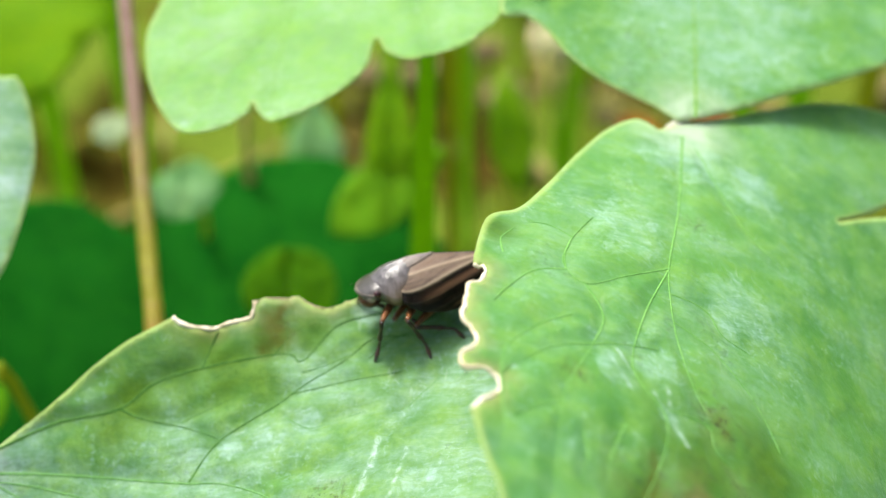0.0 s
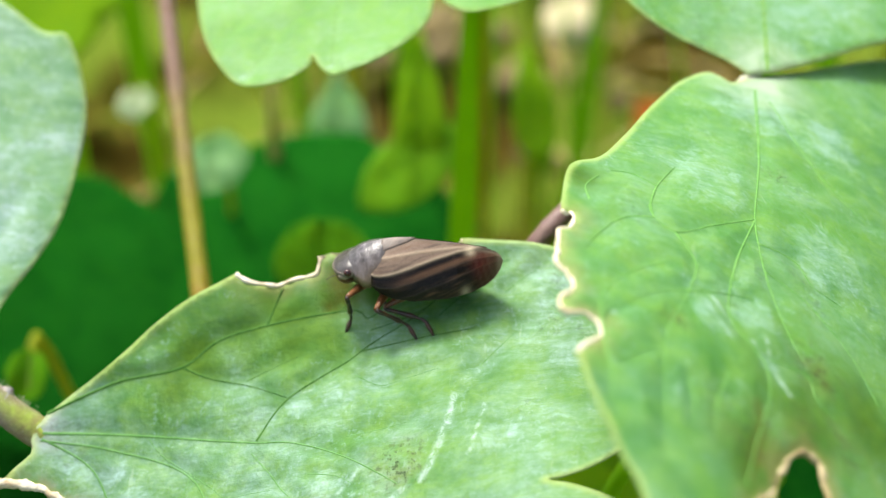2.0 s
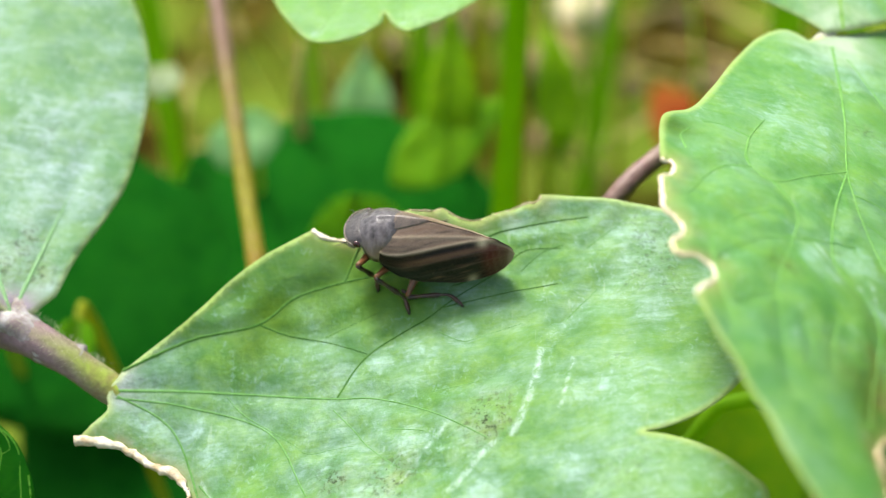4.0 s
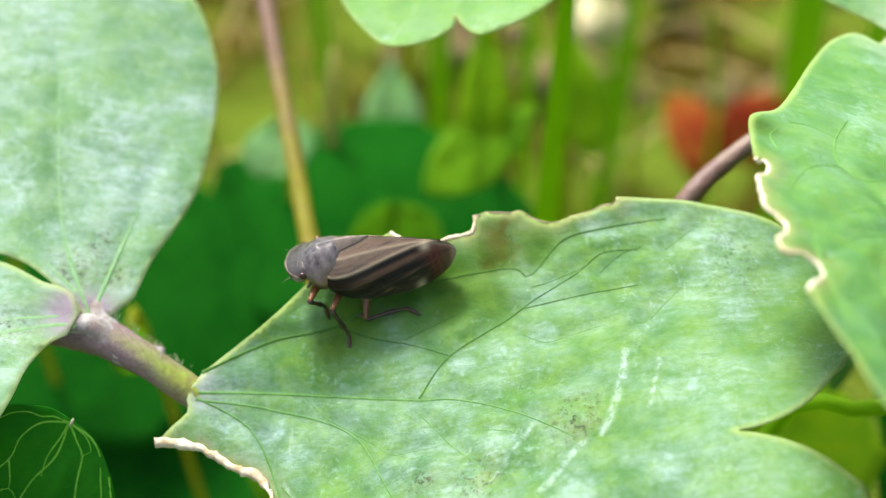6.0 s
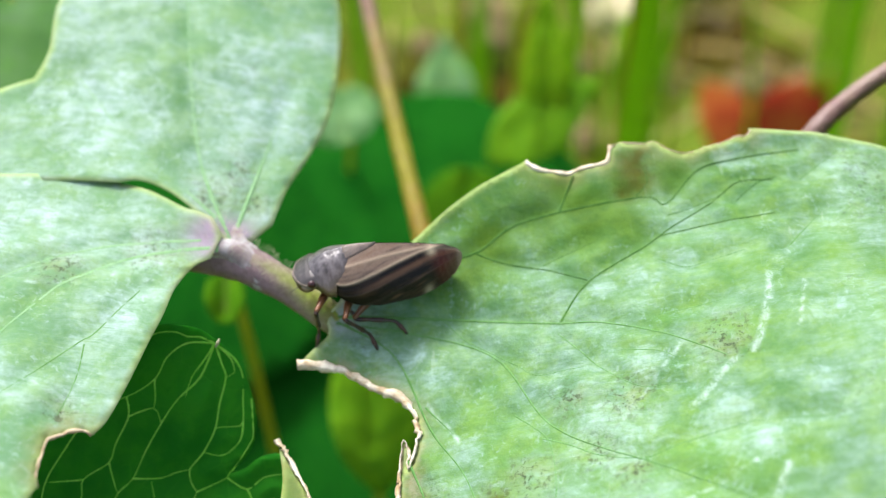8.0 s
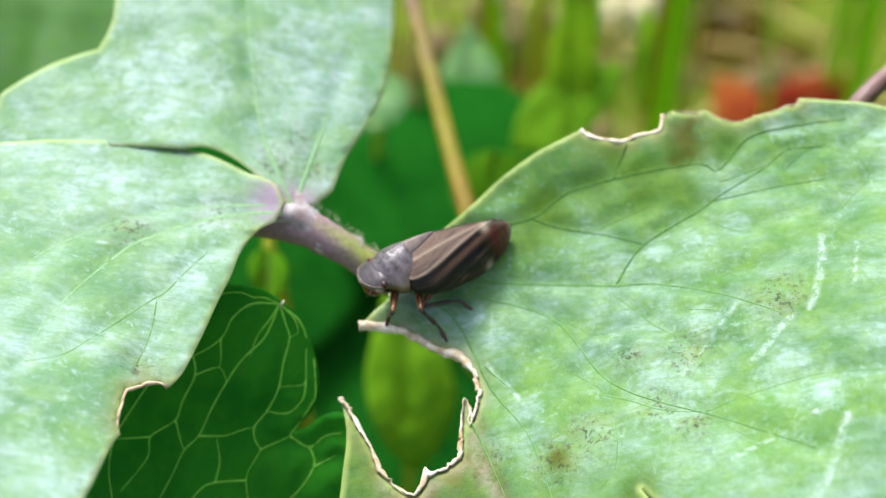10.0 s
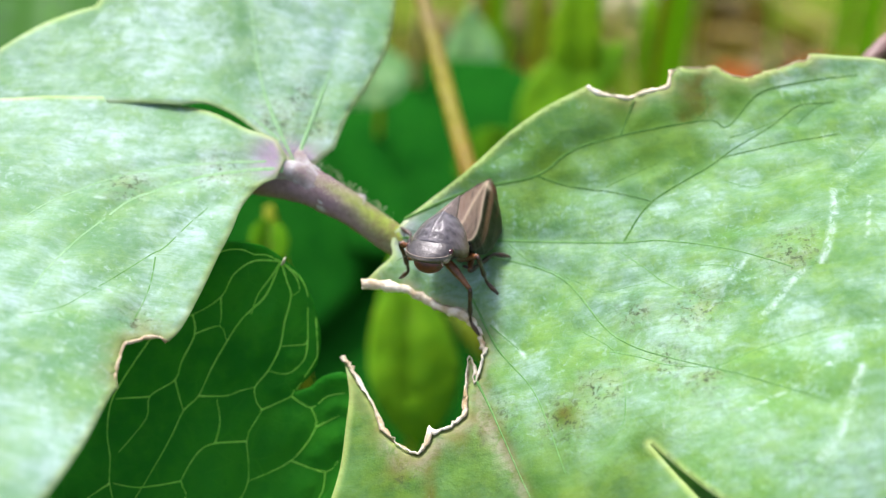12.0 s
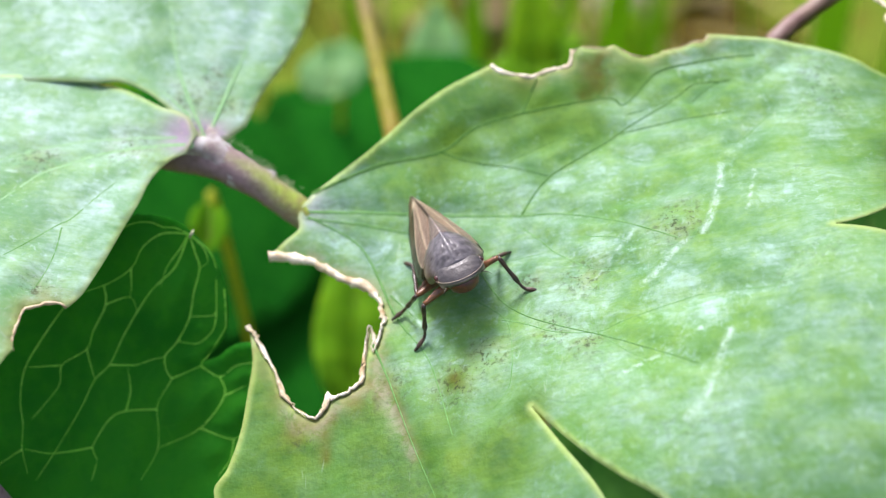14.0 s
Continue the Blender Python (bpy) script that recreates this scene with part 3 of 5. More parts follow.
    lower_net = [
        [(0.44, 0.33), (0.65, 0.34), (0.82, 0.36)], [(-0.83, 0.51), (-0.73, 0.39), (-0.55, 0.26), (-0.40, 0.15), (-0.30, 0.07), (-0.14, 0.07), (-0.01, 0.07)], [(-0.16, 0.33), (-0.03, 0.18), (0.08, 0.04), (0.29, -0.14), (0.44, -0.17), (0.60, -0.20)],
        [(-0.55, 0.26), (-0.60, 0.11), (-0.67, -0.01)], [(0.22, 0.13), (0.42, 0.07), (0.53, -0.01)], [(-0.28, -0.36), (-0.13, -0.43), (0.05, -0.54), (0.29, -0.61), (0.42, -0.59), (0.56, -0.57), (0.72, -0.55), (0.90, -0.53), (1.13, -0.56)]]
    low_net = [[(0.29, -0.61), (0.43, -0.77), (0.56, -0.88)], [(1.13, -0.56), (1.27, -0.57), (1.35, -0.45)], [(-0.98, -0.02), (-0.81, -0.22)], [(-0.44, -0.17), (-0.26, -0.35), (-0.22, -0.49), (-0.21, -0.68)], [(-0.21, -0.68), (-0.24, -0.84), (-0.35, -0.96)]]
    side_veins = [spline(v) for v in upper_net + lower_net + low_net]
    face = raised(MAIN, veins + side_veins, 2, 0.014)
    blade = part("leaflet", lamina("leaflet", face, runs, LEAF_MAIN, node, step=0.03, seed=2, base=(-1.50, 0.60, 0.10), marks={
        "stain": [(0.80, 0.06, 0.17), (0.24, -0.20, 0.15), (-0.36, -0.60, 0.15), (-0.56, -0.74, 0.15), (-0.10, -0.16, 0.10), (0.23, -0.69, 0.10), (-1.49, -0.88, 0.12), (0.03, -0.52, 0.12), (-1.01, -0.67, 0.16), (0.45, 1.36, 0.10), (-1.36, -0.77, 0.10)],
        "lime": [(0.10, 1.12, 0.24), (0.30, 1.02, 0.16), (-0.65, 0.82, 0.16), (0.62, 1.30, 0.14), (-1.82, -0.50, 0.20), (-1.75, -0.69, 0.28), (-1.56, -0.95, 0.42), (-1.13, -1.05, 0.42), (-0.75, -1.22, 0.42), (-1.75, -1.2, 0.4), (-0.3, -1.25, 0.3), (-0.55, -0.73, 0.07), (-0.11, -1.01, 0.16), (0.37, 1.30, 0.18), (-0.21, 1.10, 0.20), (-0.50, 0.98, 0.18), (0.0, 1.30, 0.2)],
        "scorch": [(-1.53, -0.86, 0.07), (-1.43, -0.83, 0.07), (-1.19, -0.73, 0.09), (-1.09, -0.62, 0.07), (-1.02, -0.72, 0.06), (-1.66, -0.6, 0.04), (-1.8, -0.31, 0.04), (-1.33, -0.81, 0.06), (0.41, 1.41, 0.09), (0.42, 1.30, 0.10), (0.46, 1.46, 0.07), (0.34, 1.21, 0.06), (-1.05, -0.42, 0.06), (-0.56, -0.70, 0.05), *scorches], "husk": husks, "chafe": chafes,
        # bloom, plus painted sheen; the spots by the right crest paint sunlight
        "wax_sheen": [(0.15, -0.42, 0.42), (0.75, -0.50, 0.30), (-0.75, -0.35, 0.20), (-1.25, 0.36, 0.20), (1.3, -0.35, 0.22), (-0.10, 0.54, 0.13), (0.14, 0.58, 0.15), (0.33, 0.62, 0.13), (1.72, 0.78, 0.22), (1.5, 0.85, 0.12), (1.35, 0.13, 0.2), (-0.9, 0.2, 0.18), (0.92, -0.62, 0.25), (0.62, 0.70, 0.14), (1.65, 1.38, 0.40), (1.0, 1.42, 0.18), (0.35, 0.0, 0.2), (-1.60, 0.40, 0.12), (-1.48, 0.50, 0.12), (-1.05, 0.30, 0.18)]}), leaf, "broad lobed leaflet, waxy, torn by a bitten hole")
    for i, v in enumerate(veins):
        part("vein", ribbon("vein", face, v, (0.013, 0.012, 0.008, 0.010, 0.008, 0.009, 0.009, 0.008, 0.007)[i], VEIN if i in (1, 2, 3, 4, 8) else VEIN_FINE, node), blade)
    for i, v in enumerate(side_veins):
        part("vein", ribbon("vein", face, v, 0.006, VEIN if i < len(upper_net) - 4 else VEIN_FINE, node, 0.002), blade)
    BLADE.append(np.vstack([line[:-1] for line, _ in runs]))
    part("dry_lip", lip("dry_lip", face, jagged(hole[19:], 15, step=0.018, size=0.0035), BLADE[0], node, 0.060, 21), blade, "broad pale dried lip, curled down and stained brown")
    part("dry_lip", lip("dry_lip", face, jagged(hole[:20], 18, step=0.018, size=0.005), BLADE[0], node, 0.042, 22), blade, "ragged brown and tan dried lip")
    part("dry_rim", rim_of("dry_rim", face, runs[1][0], node, 0.017, 5, DRY_PALE), blade, "pale dry bitten rim")
    part("dry_rim", rim_of("dry_rim", face, runs[2][0], node, 0.004, 6), blade, "pale dry bitten rim")
    part("dry_rim", rim_of("dry_rim", face, runs[6][0], node, 0.007, 7, DRY_BROWN), blade, "brown dry bitten rim")
    # the two leaflets on the other side of the node
    up = [(spline([(0.25, 0.14), (0.33, 0.44), (0.47, 0.77), (0.57, 1.11), (0.61, 1.65), (0.59, 2.05), (0.48, 2.44), (0.35, 2.68), (0.18, 2.68), (-0.27, 2.94), (-0.85, 2.86), (-1.2, 2.43), (-1.33, 1.86), (-1.32, 1.43), (-1.38, 1.18)]), False), (spline([(-1.38, 1.18), (-1.69, 1.05), (-1.95, 0.84), (-2, 0.7), (-2.57, 0.70), (-2.97, 0.72), (-2.34, 0.44), (-1.96, 0.40), (-1.6, 0.36), (-1.24, 0.35), (-0.95, 0.345), (-0.77, 0.335), (-0.70, 0.335), (-0.62, 0.36), (-0.52, 0.345), (-0.39, 0.29), (-0.29, 0.22), (-0.25, 0.19)]), False), (np.array([(-0.25, 0.19), (-0.10, 0.05), (0.02, -0.04), (0.14, 0.0), (0.25, 0.14)]), False)]
    vu = [spline(v) for v in ([(0.0, 0.0), (-0.25, 0.6), (-0.4, 1.4), (-0.5, 2.2)], [(0.02, 0.02), (0.15, 0.6), (0.3, 1.3)], [(-0.1, 0.15), (-0.7, 0.7), (-1.1, 1.2)])]
    face = raised(UPPER, vu, 3)
    # the broad pale patches also paint the highlights near the node
    b = part("leaflet", lamina("leaflet", face, up, LEAF_PALE, node, step=0.05, seed=3, ripple=0.03, base=(0.02, 0.0, 0.13), marks={"stain": [(-0.15, 0.3, 0.14), (0.12, 0.3, 0.10), (0.0, 0.5, 0.12)], "wax_sheen": [(0.1, 1.0, 0.7), (-0.1, 0.5, 0.45), (-0.9, 0.9, 0.7)]}), leaf, "pale waxy leaflet")
    for v in vu:
        part("vein", ribbon("vein", face, v, 0.014, VEIN_SOFT, node, 0.002), b)
    notch = [(-0.06, -1.66), (-0.02, -1.48), (0.03, -1.23), (0.07, -0.93), (0.1, -0.79), (0.07, -0.72), (0.07, -0.63), (0.07, -0.48), (0.15, -0.41), (0.24, -0.37), (0.29, -0.39), (0.34, -0.29), (0.4, -0.01), (0.45, 0.27), (0.5, 0.51), (0.53, 0.7), (0.61, 0.87), (0.7, 0.95)]
    low = [(spline([(0.57, 1.285), (0.49, 1.30), (0.35, 1.37), (0.21, 1.43), (0.06, 1.465), (-0.28, 1.50), (-0.65, 1.49), (-0.98, 1.44), (-1.14, 1.4), (-1.6, 1.23), (-1.81, 0.76), (-1.63, -0.2), (-1.21, -1.16), (-0.77, -1.73), (-0.35, -1.99), (-0.17, -1.86)]), False), (spline(notch[:5]), False), (jagged(notch[4:11], 9, size=0.005), True), (spline(notch[10:]), False),
           (np.array([notch[-1], (0.74, 1.12), (0.66, 1.25), (0.57, 1.285)]), False)]
    vl = [spline(v) for v in (
        [(0.73, 1.03), (0.62, 1.02), (0.39, 0.96), (0.2, 0.88), (0.03, 0.76), (-0.12, 0.64), (-0.24, 0.44), (-0.35, 0.22), (-0.44, -0.05), (-0.47, -0.25)],
        [(0.34, 0.67), (0.24, 0.49), (0.14, 0.29), (0.08, 0.22), (-0.08, 0), (-0.2, -0.17), (-0.31, -0.32), (-0.47, -0.41)],
        [(0.11, 0.21), (0.12, 0.03), (0.11, -0.13), (0.08, -0.31)],
        [(0.62, 1.08), (0.32, 1.03), (0.06, 0.96), (-0.25, 0.82), (-0.52, 0.58), (-0.73, 0.27)])]
    face = raised(LOWER, vl, 4)
    # paler only towards the node: the low end's shade is left in the green
    b = part("leaflet", lamina("leaflet", face, low, LEAF_PALE, node, step=0.05, seed=4, base=(0.72, 1.12, 0.15), marks={"stain": [(0.1, -0.3, 0.12), (0.35, 0.95, 0.14), (-0.15, 0.75, 0.14), (0.62, 0.85, 0.08)], "wax_sheen": [(0.35, 0.95, 0.3), (-0.25, 1.15, 0.4)], "chafe": [(*q, 0.02) for q in spline([(0.45, 0.9), (0.1, 0.72), (-0.3, 0.62)])]}), leaf, "pale waxy leaflet with a bitten edge")
    for v, width, skin in zip(vl, (0.022, 0.010, 0.009, 0.016), (VEIN_SOFT, VEIN_FINE, VEIN_FINE, VEIN_SOFT)):
        part("vein", ribbon("vein", face, v, width, skin, node, 0.002), b)
    part("dry_rim", rim_of("dry_rim", face, low[2][0], node, 0.010, 8), b, "pale dry bitten rim")
    # stalks: a short one to the leaflet, the long one down to the ground
    foot = MAIN(-1.47, 0.60, -0.03)[0]
    line = spline([np.array(node) + CM * np.array(q) for q in ((-0.35, 0.12, -0.26), (0.0, 0.0, -0.175))] + [(np.array(node) + foot) / 2 + CM * np.array((0, 0, -0.08)), foot + CM * np.array((0.0, 0.01, -0.075)), foot + CM * np.array((0.3, -0.04, -0.12))], 0.04 * CM)
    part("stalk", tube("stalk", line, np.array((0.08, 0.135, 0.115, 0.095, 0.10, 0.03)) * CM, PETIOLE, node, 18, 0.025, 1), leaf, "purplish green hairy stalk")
    middle = (np.array(node) + foot) / 2
    for path in ([LOWER(0.60, 1.06, -0.045)[0], np.array(node) + CM * np.array((0.06, -0.05, -0.100)), middle + CM * np.array((-0.1, 0.02, -0.06)), middle + CM * np.array((0.12, -0.02, -0.09))],
                 [UPPER(0.02, 0.13, -0.045)[0], np.array(node) + CM * np.array((0.08, 0.02, -0.100)), middle + CM * np.array((-0.1, 0.05, -0.06)), middle + CM * np.array((0.12, 0.02, -0.09))]):
        part("rib", tube("rib", spline(path, 0.03 * CM), np.array((0.040, 0.080, 0.088, 0.060)) * CM, NODE, node, 14, 0.03, 9), leaf, "lavender and purple rib at the node")
    line = spline([np.array(node) + CM * np.array((0.03, -0.01, -0.22)), np.array(node) + CM * np.array((-0.8, 0.5, -0.8)), np.array(node) + CM * np.array((-2.2, 1.4, -4)), (-0.075, 0.085, 0.0)], 0.1 * CM)
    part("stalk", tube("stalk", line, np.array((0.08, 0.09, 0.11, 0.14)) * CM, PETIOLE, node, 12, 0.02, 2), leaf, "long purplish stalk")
    rng = np.random.default_rng(5)
    verts, faces = [], []
    for i in range(700):
        q = np.array(node) + (foot - np.array(node)) * rng.uniform(-0.1, 0.85)
        d = rng.normal(0, 1, 3) * (1, 1, 1)
        d /= np.linalg.norm(d)
        a, c = q + d * 0.085 * CM, q + d * (0.085 + rng.uniform(0.015, 0.040)) * CM
        s = np.cross(d, rng.normal(0, 1, 3))
        s *= 0.0013 * CM / np.linalg.norm(s)
        s2 = np.cross(d, s)
        k = len(verts)
        verts += [a + s - np.array(node), a - s * 0.5 + s2 - np.array(node), a - s * 0.5 - s2 - np.array(node), c - np.array(node)]
        faces += [(k, k + 1, k + 3), (k + 1, k + 2, k + 3), (k + 2, k, k + 3)]
    tagged(part("hairs", link_mesh("hairs", verts, faces, HAIR), leaf, "fine pale hairs on the stalk"), kind="stuff")
    return leaf


build_main_leaf()


# ---- the neighbouring leaves of the same plant ----
NEAR, TOP, HIGH = sheet((0.85, 5.09, 17.75), (0.378, -0.009, 0.926), (0.04, 0.034, -0.02, -0.096, 0.144, -0.032, -0, 0, 0, 0)), sheet((1.74, 7.16, 17.56), (0.201, -0.252, 0.947)), sheet((-1.24, 7.21, 17.63), (-0.051, -0.254, 0.966), (-0.002, 0.069, -0.162, 0.015, 0.005, 0.001, 0, 0, -0, -0))
near_node = Vector((1.52, 7.05, 17.54)) * CM


def build_near_leaf():
    leaf = thing("columbine_leaf", near_node, "green columbine leaf with a nibbled edge, overlapping the chewed leaf", "leaf")
    left = [(0.63, 1.86), (0.49, 1.96), (0.27, 1.76), (0.01, 1.34), (-0.25, 0.86), (-0.43, 0.56), (-0.59, 0.45), (-0.66, 0.3), (-0.73, -0.03), (-0.73, -0.1)]
    bites = [(-0.73, -0.1), (-0.68, -0.08), (-0.67, -0.15), (-0.71, -0.25), (-0.77, -0.27), (-0.8, -0.48), (-0.83, -0.61), (-0.78, -0.64), (-0.75, -0.74), (-0.78, -0.81), (-0.84, -0.88), (-0.85, -0.96), (-0.81, -0.97), (-0.72, -0.94), (-0.65, -0.97), (-0.65, -1.06), (-0.71, -1.13), (-0.78, -1.21), (-0.81, -1.25)]
    low = [(-0.81, -1.25), (-0.8, -1.35), (-0.77, -1.51), (-0.72, -1.65), (-0.69, -1.77), (-0.62, -1.91), (-0.6, -1.99), (-0.54, -2.14), (-0.39, -2.33), (-0.19, -2.32)]
    hole = [(0.01, -2.17), (-0.01, -1.89), (-0.02, -1.81), (0.08, -1.69), (0.16, -1.62), (0.3, -1.38), (0.41, -1.3), (0.5, -1.3), (0.52, -1.39), (0.53, -1.5), (0.53, -1.64), (0.53, -1.94)]
    right = [(1.07, -1.61), (2.06, -1), (3.03, -0.01), (3.5, 1.01), (3.51, 1.88), (3.14, 2.04), (2.44, 1.79), (1.92, 1.47), (2.41, 1.87), (3.02, 2.6), (2.88, 3), (2.55, 2.98), (2.22, 2.88), (1.78, 2.64), (1.21, 2.24), (0.79, 2)]
    runs = [(spline(left), False), (jagged(bites, 11, size=0.005), True), (spline(low), False), (spline([low[-1], hole[0]]), False), (jagged(hole, 12), True),
            (spline([hole[-1], right[0]]), False), (spline(right), False), (np.array([right[-1], left[0]]), False)]
    veins = [spline(v) for v in (
        [(0.8, 1.86), (0.63, 0.99), (0.46, 0.32), (0.42, -0.13), (0.45, -0.44), (0.54, -0.7)],
        [(0.46, 0.33), (0.15, 0.13), (-0.11, -0.05), (-0.22, 0.11), (-0.15, 0.31)],
        [(-0.11, -0.05), (-0.03, -0.29), (-0.13, -0.56), (-0.3, -0.91), (-0.37, -1.27), (-0.42, -1.65)],
        [(-0.12, -0.53), (-0.35, -0.65), (-0.55, -0.83), (-0.65, -0.95)],
        [(0.87, 1.74), (1.04, 1.08), (1.33, 0.72)],
        [(0.46, 0.32), (0.23, -0.17), (0.11, -0.61), (0.26, -0.84), (0.25, -1.05), (0.11, -1.38), (-0.01, -1.67)],
        [(0.42, -0.13), (0.68, -0.24), (0.94, -0.5), (1.05, -0.72)],
        [(0.02, -1.02), (-0.08, -1.24), (-0.13, -1.43)],
        [(-0.21, -0.34), (-0.40, -0.49), (-0.56, -0.67), (-0.63, -0.83), (-0.65, -1.13), (-0.64, -1.29), (-0.68, -1.50)],
        [(-0.34, -1.02), (-0.48, -1.11), (-0.60, -1.21)],
        [(-0.23, -1.17), (-0.22, -1.31), (-0.27, -1.46)],
        [(-0.12, -0.54), (-0.01, -0.48), (0.29, -0.40)],
        [(0.42, 0.10), (0.66, 0.08), (0.76, -0.07), (0.92, -0.12)],
        [(0.29, -0.81), (0.54, -0.79), (0.58, -0.93), (0.69, -0.98)],
        [(-0.21, 0.04), (-0.20, 0.18), (-0.13, 0.38), (0.02, 0.63)],
        [(-0.21, 0.04), (-0.40, -0.04), (-0.55, -0.23), (-0.65, -0.40)],
        [(-0.56, 0.07), (-0.56, 0.22), (-0.47, 0.35)],
        [(-0.13, 0.38), (-0.27, 0.45), (-0.39, 0.44)],
    )]
    face = raised(NEAR, veins, 6, 0.009)
    b = part("leaflet", lamina("leaflet", face, runs, LEAF_NEAR, near_node, step=0.035, seed=6, base=(0.80, 1.98, 0.24), marks={
        "stain": [(0.61, -0.74, 0.15), (0.12, -1.40, 0.18), (0.70, 0.83, 0.07), (0.44, -1.25, 0.14), (0.70, -1.13, 0.14), (-0.25, -0.8, 0.08)],
        "scorch": [(0.60, -0.72, 0.04), (0.66, -0.80, 0.03), *[(*q, 0.03) for q in spline([(0.16, -1.15), (0.13, -1.35), (0.02, -1.6)])], *[(*q, 0.04) for q in spline(hole)]],
        "lime": [(0.45, -1.1, 0.3), (0.1, -1.5, 0.3), (0.9, -0.9, 0.3), (-0.6, 0.3, 0.15)],
        "chafe": [(*q, 0.018) for v in ([(-0.04, -0.54), (0.01, -0.70), (0.07, -0.78)], [(0.02, -0.5), (0.12, -0.72)], [(0.30, -0.67), (0.31, -0.85), (0.37, -1.0)], [(0.22, -0.72), (0.36, -0.98)], [(0.0, -1.0), (0.1, -1.1)]) for q in spline(v)] + [(-0.58, -0.88, 0.03)],
        "wax_sheen": [(0.0, -0.66, 0.2), (0.34, -0.90, 0.2), (1.17, 1.43, 0.4), (0.26, -0.54, 0.2), (0.75, 1.6, 0.5), (0.2, 0.6, 0.4), (0.9, 0.2, 0.4)]}), leaf, "green leaflet with nibbled tan edge and a hole")
    for i, v in enumerate(veins):
        part("vein", ribbon("vein", face, v, 0.010 if i else 0.014, VEIN_CLEAR, near_node), b)
    part("dry_rim", rim_of("dry_rim", face, runs[1][0], near_node, 0.011, 13, DRY_PALE), b, "pale dry bitten rim")
    part("dry_rim", rim_of("dry_rim", face, runs[4][0], near_node, 0.016, 14, DRY_BROWN), b, "brown dry bitten rim")
    line = [(-0.14, -0.07), (-0.29, 0.04), (-0.44, 0.11), (-0.68, 0.23), (-0.91, 0.43), (-1.02, 0.61), (-1.18, 0.75), (-1.36, 0.76), (-1.29, 1.27), (-1.04, 1.92), (-0.54, 2.49), (0.22, 2.85), (1.24, 2.9), (2.21, 2.62), (2.54, 1.91), (2.25, 1.25), (1.62, 0.84), (1.16, 0.57), (0.77, 0.38), (0.44, 0.2), (0.08, 0.01)]
    b = part("leaflet", lamina("leaflet", TOP, [(spline(line), False), (np.array([line[-1], line[0]]), False)], LEAF_NEAR, near_node, step=0.06, seed=7, ripple=0.05, base=(0.0, 0.0, 0.22), marks={"wax_sheen": [(0.3, 1.0, 1.2)]}), leaf, "pale waxy leaflet")
    v = spline([(0.0, 0.0), (0.1, 0.8), (0.2, 1.8)])
    part("vein", ribbon("vein", TOP, v, 0.02, VEIN_LIGHT, near_node, 0.002), b)
    line = spline([NEAR(0.76, 1.78, -0.025)[0], np.array(near_node) + CM * np.array((0.02, -0.02, -0.035)), TOP(0.03, 0.10, -0.03)[0]], 0.03 * CM)
    part("joint", tube("joint", line, np.array((0.022, 0.050, 0.022)) * CM, JOINT, near_node, 12, 0.03, 5), leaf, "pale pinkish joint of the leaflets")
    # the stalk runs down behind the chewed leaf
    line = spline([np.array(near_node) + CM * np.array((0.15, 0.1, -0.08)), np.array(near_node) - CM * np.array((0.0, 0.1, 0.14)), np.array((0.65, 6.72, 16.95)) * CM, np.array((0.05, 6.35, 16.45)) * CM, np.array((-0.8, 6.6, 14.0)) * CM, np.array((-2.0, 9.0, 0.0)) * CM], 0.06 * CM)
    part("stalk", tube("stalk", line, np.array((0.05, 0.085, 0.075, 0.07, 0.08, 0.1, 0.12)) * CM, PURPLE, near_node, 12, 0.03, 4), leaf, "purple leaf stalk")


build_near_leaf()


def build_high_leaf():
    line = [(-0.96, 1.46), (-1, 1.15), (-0.99, 0.85), (-0.89, 0.41), (-0.75, 0.06), (-0.58, -0.21), (-0.41, -0.29), (-0.22, -0.24), (-0.08, -0.11), (-0.07, 0.01), (-0.03, -0.09), (0.06, -0.21), (0.16, -0.21), (0.38, -0.09), (0.57, 0.08), (0.71, 0.31), (0.74, 0.51), (0.77, 0.63), (0.84, 0.46), (0.99, 0.34), (1.19, 0.36), (1.39, 0.42), (1.59, 0.62), (1.72, 0.8), (1.96, 0.89), (2.15, 1.29), (2.02, 2.08), (1.3, 3.06), (0.28, 3.56), (-0.59, 3.45), (-0.92, 2.32)]
    base = HIGH(0.5, 2.4)[0]
    leaf = thing("columbine_leaf", base, "bright backlit columbine leaflet with rounded lobes", "leaf")
    veins = [spline(v) for v in ([(0.5, 2.4), (0.1, 1.2), (-0.3, 0.4), (-0.50, -0.15)], [(0.1, 1.2), (0.05, 0.5), (0.06, -0.1)], [(0.5, 2.4), (1.0, 1.3), (1.18, 0.45)], [(0.1, 1.2), (-0.5, 0.7), (-0.75, 0.3)])]
    face = raised(HIGH, veins, 8)
    b = part("leaflet", lamina("leaflet", face, [(spline(line + line[:1]), False)], LEAF_LIT, base, step=0.05, seed=8, marks={"wax_sheen": [(-0.5, -0.1, 0.12), (0.05, -0.05, 0.2), (0.0, 0.3, 0.25)], "chafe": [(-0.52, -0.16, 0.05), (0.06, -0.11, 0.04)]}), leaf)
    for v in veins:
        part("vein", ribbon("vein", face, v, 0.012, VEIN_LIGHT, base, 0.002), b)
    stalk = spline([base, base + CM * np.array((0.3, 1.2, -0.4)), base + CM * np.array((0.8, 3.0, -4)), np.array((0.2, 14.0, 0.0)) * CM], 0.15 * CM)
    part("stalk", tube("stalk", stalk, np.array((0.06, 0.07, 0.09)) * CM, GRASS_DULL, base, 10, 0.02, 5), leaf)


build_high_leaf()
